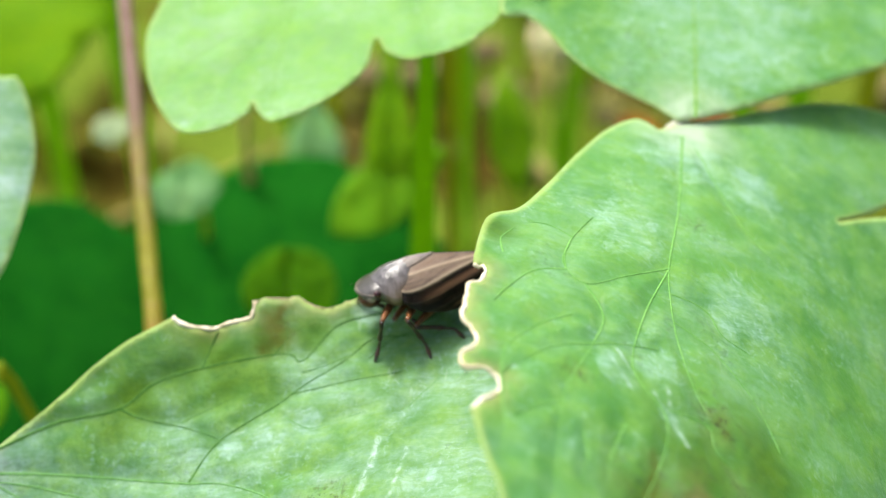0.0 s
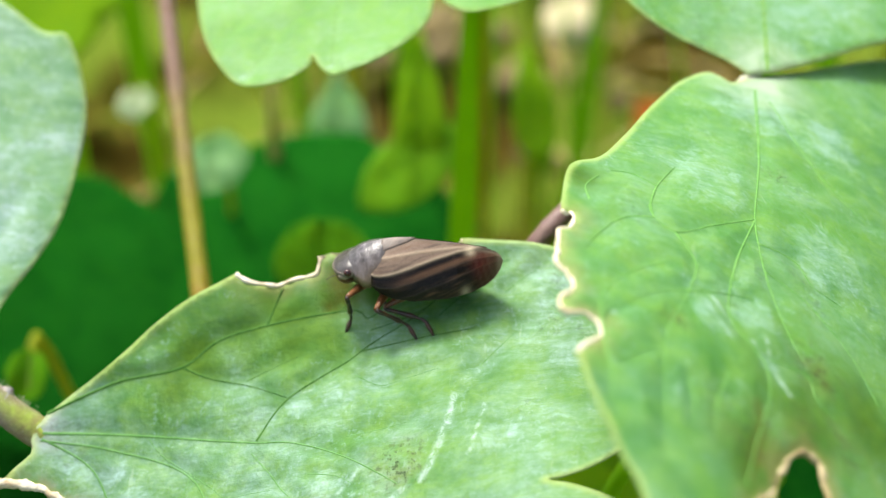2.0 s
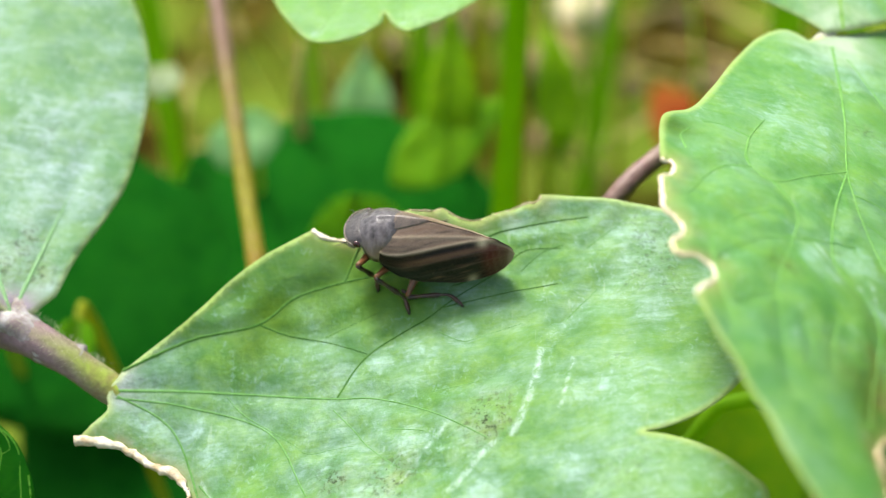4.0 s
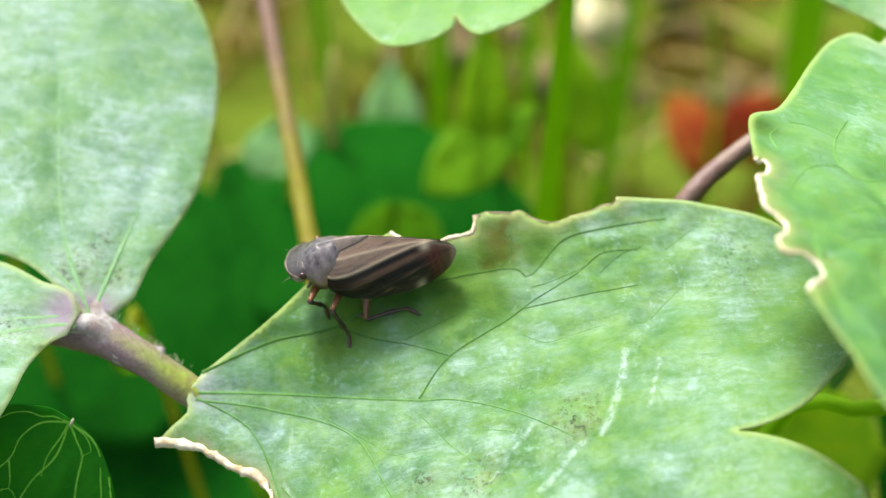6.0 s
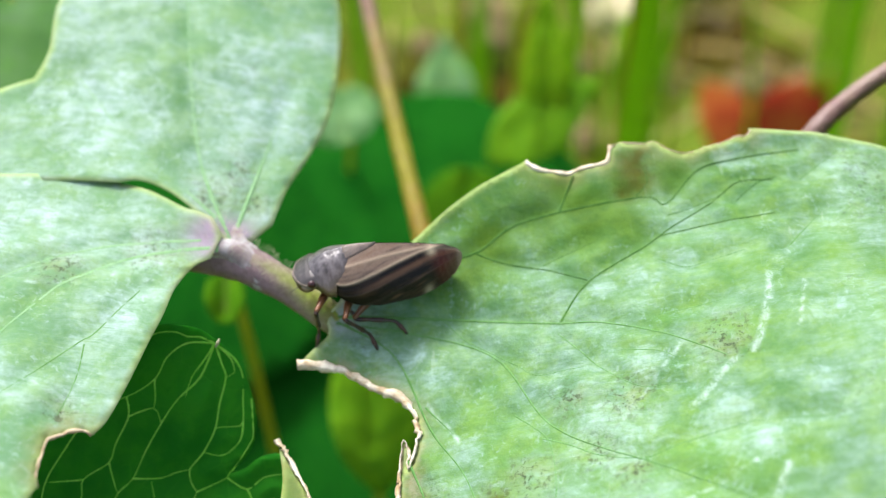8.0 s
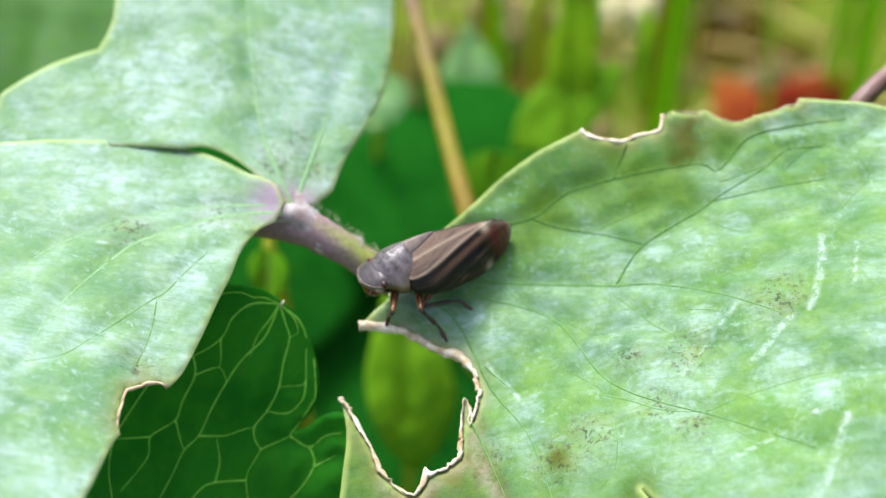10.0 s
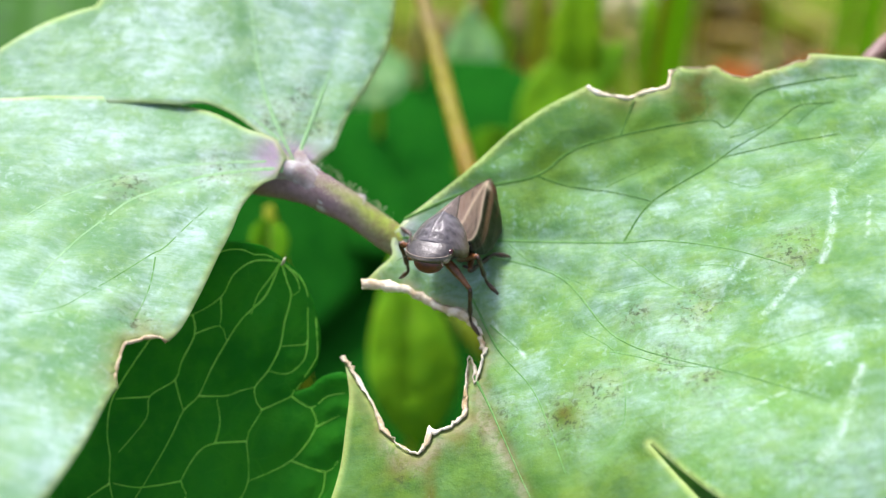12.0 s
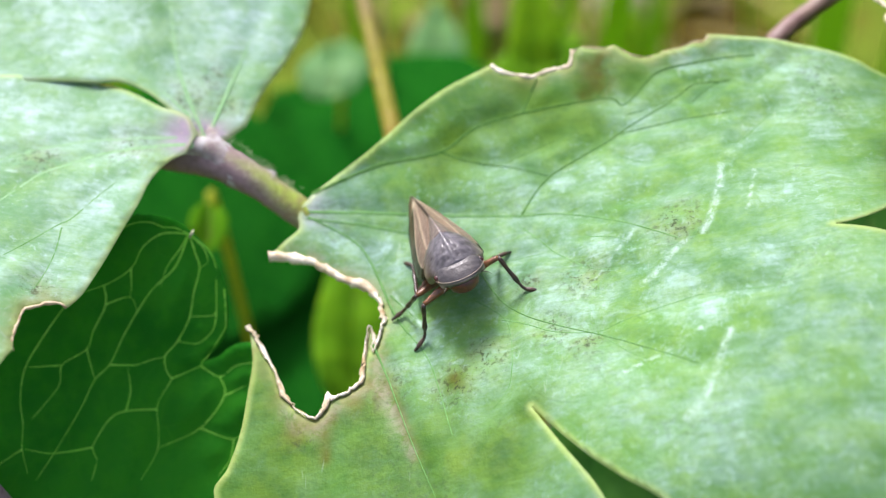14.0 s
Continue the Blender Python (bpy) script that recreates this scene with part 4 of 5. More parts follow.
SHADE = sheet((-3.68, 4.59, 15.66), (0.077, -0.841, 0.535), (-0.019, -0.007, -0.006, 0.037, -0.002, 0.128, 0, 0, 0, 0))


def build_shaded_leaf():
    base = SHADE(-0.9, -1.2)[0]
    leaf = thing("columbine_leaf", base, "dark green columbine leaf with a clear net of pale veins", "leaf")
    line = [(-0.38, 0.72), (-0.24, 0.74), (-0.17, 0.74), (-0.03, 0.72), (0.1, 0.63), (0.22, 0.49), (0.29, 0.31), (0.32, 0.15), (0.3, -0.01), (0.23, -0.12), (0.15, -0.19), (0.25, -0.16), (0.34, -0.09), (0.47, -0.07), (0.58, -0.19), (0.66, -0.48), (0.63, -0.93), (0.42, -1.36), (-0.02, -1.57), (-0.7, -1.49), (-1.37, -1.22), (-1.66, -0.71), (-1.57, -0.2), (-1.13, 0.31), (-0.72, 0.59)]
    veins = [spline(v) for v in (
        [(0.08, 0.62), (-0.01, 0.41), (-0.15, 0.27), (-0.25, 0.12), (-0.34, -0.04), (-0.42, -0.21), (-0.51, -0.3), (-0.59, -0.47), (-0.72, -0.7), (-0.85, -0.91)],
        [(0.08, 0.62), (0.02, 0.52), (-0.06, 0.41), (-0.1, 0.29)],
        [(0.08, 0.62), (0.12, 0.48), (0.14, 0.4), (0.1, 0.24), (0.07, 0.08), (0, -0.06), (-0.08, -0.16), (-0.07, -0.25), (-0.04, -0.3), (-0.12, -0.44), (-0.13, -0.49), (-0.12, -0.73), (-0.22, -0.92)],
        [(0.08, 0.62), (0.17, 0.52), (0.19, 0.43), (0.14, 0.4)],
        [(0.08, 0.62), (0.19, 0.52), (0.24, 0.41), (0.24, 0.27), (0.24, 0.13), (0.22, 0.1), (0.07, 0.09)],
        [(0.24, 0.13), (0.22, 0.01), (0.12, -0.08), (0, -0.06)],
        [(0.08, 0.62), (-0.08, 0.62), (-0.2, 0.54), (-0.28, 0.4), (-0.45, 0.29), (-0.72, 0.21)],
        [(0.08, 0.62), (-0.01, 0.66), (-0.08, 0.66), (-0.14, 0.69), (-0.24, 0.69), (-0.35, 0.64)],
        [(-0.45, 0.29), (-0.44, 0.17), (-0.52, -0), (-0.56, -0.11), (-0.71, -0.21), (-0.73, -0.34), (-0.89, -0.54)],
        [(-0.44, 0.17), (-0.29, 0.22), (-0.25, 0.13)],
        [(-0.28, 0.4), (-0.28, 0.27), (-0.29, 0.22)],
        [(-0.42, -0.21), (-0.25, -0.21), (-0.17, -0.18), (-0.08, -0.16)],
        [(-0.56, -0.11), (-0.53, -0.23), (-0.51, -0.3)],
        [(-0.04, -0.3), (0.14, -0.22), (0.16, -0.18)],
        [(0.14, -0.22), (0.26, -0.29), (0.36, -0.22), (0.47, -0.2)],
        [(0.26, -0.29), (0.29, -0.41), (0.14, -0.61), (-0.12, -0.73)],
        [(0.29, -0.41), (0.43, -0.34)],
        [(0.14, -0.61), (0.35, -0.68), (0.43, -0.61)],
        [(-0.13, -0.49), (-0.32, -0.5), (-0.42, -0.55), (-0.52, -0.72), (-0.49, -0.79), (-0.52, -0.92)],
        [(-0.32, -0.5), (-0.29, -0.37), (-0.31, -0.23)],
        [(-0.52, -0.72), (-0.76, -0.75), (-0.92, -0.72)],
        [(-0.69, 0.16), (-0.82, -0.03), (-0.93, -0.22), (-0.96, -0.41), (-0.94, -0.57), (-0.94, -0.72), (-0.9, -0.87)],
        [(-0.71, -0.21), (-0.91, -0.22)],
        [(-0.94, -0.72), (-1.11, -0.83)],
        [(0.35, -0.68), (0.33, -0.8), (0.26, -0.9)],
        [(0.29, 0.27), (0.3, 0.06), (0.28, -0.01), (0.17, -0.18)])]
    face = raised(SHADE, veins, 9, 0.02)
    b = part("leaflet", lamina("leaflet", face, [(spline(line + line[:1]), False)], LEAF_SHADE, base, step=0.04, seed=9), leaf)
    for v in veins:
        part("vein", ribbon("vein", face, v, 0.0105, VEIN_SHADE, base, 0.003), b)
    part("gland", tube("gland", [SHADE(0.085, 0.60, 0.02)[0], SHADE(0.10, 0.63, 0.03)[0], SHADE(0.11, 0.65, 0.02)[0]], np.array((0.006, 0.011, 0.005)) * CM, HAIR, base, 8), b, "pale tip of the lobe")
    stalk = spline([base, base + CM * np.array((-0.4, 0.3, -0.8)), np.array((-6.0, 7.0, 0.0)) * CM], 0.15 * CM)
    part("stalk", tube("stalk", stalk, np.array((0.06, 0.08, 0.12)) * CM, PETIOLE, base, 10, 0.02, 6), leaf)


build_shaded_leaf()


# ---- ground ----
def build_ground():
    p = Paint("damp_soil")
    at = p.place()
    color = p.mix(p.ramp(p.noise(at, 28, 5, 0.65, 0.4), 0.35, 0.65), (0.010, 0.008, 0.001), (0.050, 0.036, 0.006))
    color = p.mix(p.ramp(p.noise(at, 110, 5, 0.75), 0.52, 0.68), color, (0.22, 0.165, 0.030))
    color = p.mix(p.ramp(p.noise(at, 16, 3, 0.5), 0.38, 0.58, 0.0, 0.85), color, (0.115, 0.175, 0.018))
    soil = p.finish(color, 0.95, p.bump(p.noise(at, 240, 5, 0.7), 0.8, 0.003), Specular_IOR_Level=0.0)
    rings = [0.0] + list(np.geomspace(0.02, 0.9, 44)) + list(np.geomspace(1.1, 300.0, 26))
    verts, faces, n = [], [], 90
    for i, r in enumerate(rings):
        for j in range(n):
            x, y = r * math.cos(2 * math.pi * j / n), 0.25 + r * math.sin(2 * math.pi * j / n)
            h = 0.012 * noise.noise((x * 9, y * 9, 1)) + 0.006 * noise.noise((x * 40, y * 40, 2)) + 0.003 * noise.noise((x * 120, y * 120, 3))
            verts.append((x, y, h - 0.006))
    for i in range(len(rings) - 1):
        faces += [(i * n + j, i * n + (j + 1) % n, (i + 1) * n + (j + 1) % n, (i + 1) * n + j) for j in range(n)]
    faces = [tuple(f[::-1]) for f in faces]
    tagged(part("ground", link_mesh("ground", verts, faces, soil)), "damp brown soil with crumbs and patches of moss", "ground", kind="structure")


build_ground()


# ---- behind: stems, broad leaves, grass and litter, out of focus ----
def build_stem(name, points, radii, material, label, category="stem", group=""):
    p = spline([np.array(q) * CM for q in points], 0.2 * CM)
    ob = thing(name, p[0], label, category, group)
    part("stalk", tube("stalk", p, np.array(radii) * CM, material, p[0], 12, 0.03, 7), ob)
    return ob


build_stem("plant_stem", [(-1.9, 6.6, 0.0), (-1.9, 6.2, 10.0), (-2.05, 6.2, 13.6), (-2.27, 6.93, 14.80), (-2.55, 8.20, 15.25), (-3.02, 10.33, 16.0), (-3.65, 13.16, 17.0), (-4.28, 15.99, 18.0)], (0.13, 0.12, 0.10, 0.085, 0.085, 0.08, 0.075, 0.07), STEM_SKIN, "brownish green plant stem leaning behind the leaves")
build_stem("leaf_stalk", [(0.3, 6.6, 0.0), (0.5, 6.0, 10.0), (0.75, 5.6, 15.2), (1.5, 5.55, 15.65), (2.4, 5.8, 16.0)], (0.10, 0.09, 0.075, 0.07, 0.05), GRASS, "yellowish green leaf stalk under the leaves")
build_stem("dry_stalk", [(-3.1, 16.5, 0.0), (-3.05, 16.0, 7.0), (-3.0, 15.6, 11.5), (-2.95, 15.75, 12.45), (-2.93, 15.9, 12.62)], (0.20, 0.19, 0.18, 0.17, 0.03), STRAW, "pale dry straw-coloured stalk")


def broad_leaf(at, facing, size, material, label, lobes=5, deep=0.14, seed=1, aspect=1.0, turn=0.0):
    """A broad leaf on its own stalk: a lobed outline round its centre, folded a little along the middle."""
    rng = np.random.default_rng(seed)
    f = np.array(facing, float) / np.linalg.norm(facing)
    put = sheet(at, f, (0, 0, 0, -0.05 / size, rng.uniform(-0.03, 0.03) / size, -0.10 / size))
    a = np.linspace(0, 2 * math.pi, 72, endpoint=False)
    r = size * (1 - deep * np.abs(np.sin(a * max(lobes, 1) / 2)) ** 0.6 + 0.05 * np.sin(a * 2 + seed) + 0.03 * np.sin(a * 5 + 2 * seed))
    line = np.stack([r * np.cos(a) * aspect, r * np.sin(a)], 1)
    if not lobes:  # a simple pointed leaf
        t = np.linspace(0, 1, 31)
        w = aspect * size * np.sin(math.pi * t) ** 0.8 * (1.25 - 0.75 * t)
        y = size * 1.25 * (2 * t - 1)
        line = np.vstack([np.stack([w, y], 1), np.stack([-w, y], 1)[-2:0:-1]])
    c, s = math.cos(turn), math.sin(turn)
    line = line @ np.array([[c, s], [-s, c]])
    line = [tuple(q) for q in line]
    base = put(0, 0.25 * size)[0]
    ob = thing("broad_leaf", base, label, "leaf")
    vein = spline([(0, -0.6 * size), (0, 0), (0, 0.8 * size)], 0.15)
    put = raised(put, [vein], seed, 0.05)
    part("blade", lamina("blade", put, [(np.array(line + line[:1]), False)], material, base, step=size / 9, seed=seed, ripple=0.12), ob)
    part("vein", ribbon("vein", put, vein, 0.03, material, base, 0.006), ob)
    foot = base * (1, 1, 0) + CM * np.array((rng.uniform(-1, 1), rng.uniform(1.5, 3), 0))
    part("stalk", tube("stalk", spline([base - CM * f * 0.08, base * (1, 1, 0.9) + CM * np.array((0, 0.8, 0)), foot], 0.3 * CM), np.array((0.05, 0.06, 0.08)) * CM, GRASS_DULL, base, 8), ob)
    return ob


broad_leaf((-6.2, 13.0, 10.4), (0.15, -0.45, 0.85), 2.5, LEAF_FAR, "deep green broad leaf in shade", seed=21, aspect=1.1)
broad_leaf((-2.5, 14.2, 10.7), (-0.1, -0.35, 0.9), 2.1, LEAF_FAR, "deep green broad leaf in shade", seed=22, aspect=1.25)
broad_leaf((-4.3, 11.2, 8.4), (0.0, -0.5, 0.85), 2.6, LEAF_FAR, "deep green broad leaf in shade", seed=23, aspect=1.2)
broad_leaf((-1.9, 11.6, 12.3), (0.2, -0.6, 0.7), 0.50, LEAF_OLIVE, "small yellowish leaf behind the stem", seed=24, aspect=1.25, deep=0.04)
# added pale leaf: paints the lit upper edge of the deep green leaf
broad_leaf((-3.55, 13.7, 12.3), (-0.1, -0.5, 0.8), 0.42, LEAF_MILKY, "milky green leaf added as the lit top edge of the deep green leaf", seed=25, aspect=1.25, deep=0.05)
broad_leaf((-5.0, 15.6, 12.1), (0.0, -0.6, 0.8), 0.26, LEAF_WHITE, "small pale leaf tip among the grass, whitened as if catching light", seed=26, deep=0.03)
broad_leaf((-0.75, 14.2, 12.0), (0.1, -0.6, 0.7), 0.85, LEAF_GRASSY, "bright green pointed leaf behind", seed=27, turn=-0.9, lobes=0, aspect=0.60)
broad_leaf((-2.14, 17.1, 10.9), (0.0, -0.7, 0.6), 0.62, LEAF_MILKY, "pointed milky green leaf added as the lit top edge of the deep green leaf", seed=28, lobes=0, aspect=0.85)
broad_leaf((-0.75, 14.6, 12.55), (0.1, -0.8, 0.5), 0.95, LEAF_LIME, "bright lime green leaf behind", seed=29, lobes=0, aspect=0.42)
broad_leaf((1.2, 18.6, 10.2), (0.1, -0.8, 0.5), 0.9, LEAF_LIME, "bright lime green leaf behind", seed=33, lobes=0, aspect=0.5, turn=0.15)
broad_leaf((-2.95, 8.7, 12.0), (0.25, -0.65, 0.6), 0.85, LEAF_GRASSY, "grass green leaf below the hole", seed=30, lobes=0, aspect=0.62, turn=0.15)
broad_leaf((-4.2, 8.0, 13.9), (0.1, -0.5, 0.8), 0.25, LEAF_OLIVE, "small olive leaf under the stalk", seed=34, aspect=0.7, deep=0.04)
broad_leaf((-8.0, 19.0, 12.5), (0.2, -0.5, 0.8), 2.4, LEAF_LIME, "bright lime green leaf behind", seed=31)
broad_leaf((-6.6, 10.2, 15.3), (0.2, -0.3, 0.9), 1.5, LEAF_MID, "green leaf behind the pale leaflets", seed=32)


broad_leaf((1.1, 7.2, 13.4), (0.0, -0.6, 0.75), 1.35, LEAF_LIME, "lime green leaf beneath the chewed leaf", seed=35, aspect=1.1)


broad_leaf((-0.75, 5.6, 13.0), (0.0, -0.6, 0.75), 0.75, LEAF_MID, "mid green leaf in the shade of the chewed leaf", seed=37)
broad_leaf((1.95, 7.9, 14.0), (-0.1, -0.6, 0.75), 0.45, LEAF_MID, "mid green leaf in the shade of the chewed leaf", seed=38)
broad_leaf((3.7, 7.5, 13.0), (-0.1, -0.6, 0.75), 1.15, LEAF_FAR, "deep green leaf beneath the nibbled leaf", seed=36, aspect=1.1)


def grass_blade(foot, tip, width, material, bend, seed):
    """A folded, tapering blade of grass."""
    rng = np.random.default_rng(seed)
    foot, tip = np.array(foot, float), np.array(tip, float)
    line = spline([foot, foot + (tip - foot) * 0.5 + np.array((0, 0, 1.0)) * bend, tip], 0.5)
    side = np.array((1.0, rng.uniform(-0.5, 0.5), 0))
    side /= np.linalg.norm(side)
    w = width * np.clip(np.linspace(0.7, 1.3, len(line)), 0, 1) * np.clip((1 - np.linspace(0, 1, len(line))) * 3, 0.02, 1)
    fold = np.cross(side, (0, 0, 1.0)) * 0.12
    rows = []
    for q, x in zip(line, w):
        rows += [q - side * x, q + fold * x, q + side * x, q + fold * x + np.array((0, 0.03, 0))]
    n = len(line)
    faces = [(4 * i + j, 4 * i + (j + 1) % 4, 4 * i + 4 + (j + 1) % 4, 4 * i + 4 + j) for i in range(n - 1) for j in range(4)]
    return link_mesh("blade", (np.array(rows) - foot) * CM, faces, material, smooth=False), foot * CM


def build_grass():
    spots = [(-0.07, 10.6, 19.4, 0.145), (0.2, 17.6, 15.5, 0.16), (-1.2, 21.3, 11.5, 0.38), (2.6, 21.3, 12.0, 0.3),
             (-1.7, 14.6, 16.5, 0.15), (4.9, 18.3, 15.5, 0.32), (5.3, 16.3, 16.0, 0.26), (5.8, 22.0, 13.5, 0.25), (7.4, 19.0, 14.5, 0.3), (-6.5, 21.0, 15.5, 0.35), (-9.0, 24.0, 15.0, 0.4), (-4.0, 24.0, 12.0, 0.3), (0.2, 26.0, 9.0, 0.3)]
    rng = np.random.default_rng(3)
    for i, (x, y, z, w) in enumerate(spots):
        if i:  # well behind the leaves
            x, y, z, w = -0.9 + 1.22 * (x + 0.9), 1.22 * y, 22 + 1.22 * (z - 22), 0.85 * w
        me, foot = grass_blade((x + rng.uniform(-0.6, 0.6), y + rng.uniform(-0.5, 1.0), 0), (x, y, z), w, GRASS if i % 4 or not i else GRASS_DULL, rng.uniform(-0.4, 0.4), i)
        ob = thing("grass_blade", foot, "bright green upright blade of grass" if i % 4 or not i else "olive green upright blade of grass", "grass", "grass behind the leaves")
        part("blade", me, ob)


build_grass()


def build_litter():
    rng = np.random.default_rng(8)
    stone = plain_material("pebble_grey", (0.10, 0.075, 0.022), (0.22, 0.165, 0.055), 0.9, 300, bump=0.6)
    cream = plain_material("pebble_cream", (0.38, 0.33, 0.13), (0.55, 0.50, 0.30), 0.7, 200)

    def pebble(x, y, z, r, mat, label):
        bm = bmesh.new()
        bmesh.ops.create_icosphere(bm, subdivisions=3, radius=r * CM)
        seed = rng.uniform(0, 50)
        for v in bm.verts:
            v.co *= 1 + 0.28 * noise.noise(v.co / (r * CM) * 0.9 + Vector((seed, 0, 0)))
            v.co.z *= 0.7
        me = bpy.data.meshes.new("pebble")
        bm.to_mesh(me), bm.free()
        me.materials.append(mat)
        me.polygons.foreach_set("use_smooth", [True] * len(me.polygons))
        ob = tagged(new("pebble", me), label, "stone", "pebbles on the soil")
        ob.location = (x * CM, y * CM, z * CM)

    pebble(4.4, 40.0, 0.5, 1.3, cream, "cream-coloured pebble on the soil")
    for _ in range(26):
        pebble(rng.uniform(-4, 16), rng.uniform(30, 52), 0.1, rng.uniform(0.3, 1.1), stone, "grey-brown pebble on the soil")
    rust = plain_material("red_dead_leaf", (0.26, 0.018, 0.006), (0.34, 0.11, 0.015), 0.8, 120, thin=0.3, Specular_IOR_Level=0.1)
    for at, size, facing, turn, seed in (((6.9, 26.4, 4.6), 1.5, (0.1, -0.75, 0.6), 0.4, 41), ((5.6, 27.5, 3.6), 1.3, (-0.3, -0.6, 0.7), 1.9, 42)):
        put = sheet(at, facing, (0, 0, 0, 0.10, 0.05, -0.14))
        a = np.linspace(0, 2 * math.pi, 49)
        line = np.stack([size * np.cos(a) * (1 + 0.1 * np.sin(3 * a)), 0.55 * size * np.sin(a)], 1)
        line = [tuple(q) for q in line @ np.array([[math.cos(turn), math.sin(turn)], [-math.sin(turn), math.cos(turn)]])]
        base = put(0, 0)[0]
        ob = thing("dead_leaf", base, "rusty red withered leaf on its stalk", "leaf")
        part("blade", lamina("blade", raised(put, (), seed, 0.04), [(np.array(line), False)], rust, base, step=0.12, seed=seed, ripple=0.2), ob)
        part("stalk", tube("stalk", spline([base, base * (1, 1, 0.5) + (0.004, 0.004, 0), base * (1, 1, 0) + (0.002, 0.01, 0)], 0.003), (0.0009, 0.0012), STEM_SKIN, base, 8), ob)


build_litter()


def build_straws():
    """Dry straws and thin pale stalks strewn on the soil and standing among the grass."""
    rng = np.random.default_rng(17)
    for i in range(46):
        x, y = rng.uniform(-9, 15), rng.uniform(24, 50)
        a, n = rng.uniform(0, math.pi), rng.uniform(1.0, 3.0)
        d = np.array((math.cos(a), math.sin(a), 0)) * n
        p = [np.array((x, y, 0.5)) - d, np.array((x, y, 0.75)) + rng.normal(0, 0.15, 3), np.array((x, y, 0.5)) + d]
        build_stem("dry_straw", p, (0.07, 0.09, 0.05), STRAW, "short dry straw lying on the soil", "straw", "straws on the soil")
    for i in range(16):
        x, y = rng.uniform(-7, 9), rng.uniform(19, 30)
        z = rng.uniform(5, 11)
        build_stem("thin_stalk", [(x, y, 0), (x + rng.uniform(-0.5, 0.5), y, z * 0.6), (x + rng.uniform(-1.2, 1.2), y - 0.5, z)], (0.10, 0.08, 0.05), (GRASS_DULL, STRAW, GRASS)[i % 3], "thin upright stalk among the grass", "stalk", "stalks among the grass")


build_straws()


# ---- the froghopper ----
def pigment_material(name, rough, gloss, speck):
    """Chitin: its pigment by place, fine punctures and a satin sheen."""
    p = Paint(name)
    at = p.place()
    grain = p.noise(at, 15000, 4, 0.65)
    color = p.mix(p.ramp(grain, 0.46, 0.72, 0.0, 0.3), p.attr("pigment", "Color"), speck)
    color = p.mix(p.ramp(p.noise(at, 2600, 3, 0.6, 0.6), 0.60, 0.8, 0.0, 0.18), color, (0.16, 0.11, 0.075))
    return p.finish(color, p.ramp(grain, 0.3, 0.7, rough, rough + 0.14), p.bump(p.noise(at, 3500, 5, 0.6), 0.35, 0.010 * CM), Specular_IOR_Level=gloss)


def bug_paint():
    wing = pigment_material("wing_case", 0.26, 0.20, (0.030, 0.018, 0.013))
    shield = pigment_material("shield_chitin", 0.26, 0.42, (0.022, 0.019, 0.019))
    face = plain_material("face_russet", (0.13, 0.030, 0.016), (0.050, 0.014, 0.010), 0.30, 3000)
    pale = plain_material("pale_line", (0.30, 0.24, 0.18), (0.17, 0.13, 0.10), 0.5, 4000)
    dark = plain_material("dark_belly", (0.014, 0.009, 0.007), (0.035, 0.022, 0.014), 0.4, 3000)
    thigh = plain_material("leg_russet", (0.20, 0.078, 0.024), (0.070, 0.028, 0.012), 0.32, 3500)
    shin = plain_material("leg_dark", (0.014, 0.010, 0.009), (0.070, 0.032, 0.015), 0.32, 2200)
    plate = plain_material("plate_tan", (0.17, 0.128, 0.100), (0.095, 0.075, 0.062), 0.32, 3500, bump=0.6)
    eye = plain_material("eye", (0.020, 0.006, 0.006), (0.07, 0.016, 0.014), 0.15, 6000, bump=0.0)
    return wing, shield, face, pale, dark, thigh, shin, eye, plate


WING, SHIELD, FACE, PALE, DARK, THIGH, SHIN, EYE_SKIN, PLATE = bug_paint()
FEMUR, TIBIA = (0.20, 0.20, 0.20), (0.32, 0.32, 0.34)
HIPS = ((0.31, 0.060, -0.09), (0.17, 0.075, -0.125), (0.02, 0.075, -0.135))


def profile(x, xs, ys):
    return np.interp(x, xs, ys)


def ring_body(name, xs, half, top, low, material, power=1.0, sides=24):
    """A body of oval rings along x: half width, upper and lower edge at each."""
    verts, faces = [], []
    for x, w, t, b in zip(xs, half, top, low):
        mid, h = (t + b) / 2, (t - b) / 2
        for j in range(sides):
            a = 2 * math.pi * j / sides
            c, s = math.cos(a), math.sin(a)
            verts.append((x, w * math.copysign(abs(c) ** power, c), mid + h * s))
    n = len(xs)
    faces = [(i * sides + j, i * sides + (j + 1) % sides, (i + 1) * sides + (j + 1) % sides, (i + 1) * sides + j) for i in range(n - 1) for j in range(sides)]
    faces += [tuple(range(sides))[::-1], tuple((n - 1) * sides + j for j in range(sides))]
    return link_mesh(name, np.array(verts) * CM, faces, material)


def gauss(d, size):
    return math.exp(-((d / size) ** 2))


def pigmented(me, colors):
    me.color_attributes.new("pigment", "FLOAT_COLOR", "POINT").data.foreach_set("color", np.array(colors, np.float32).ravel())
    return me


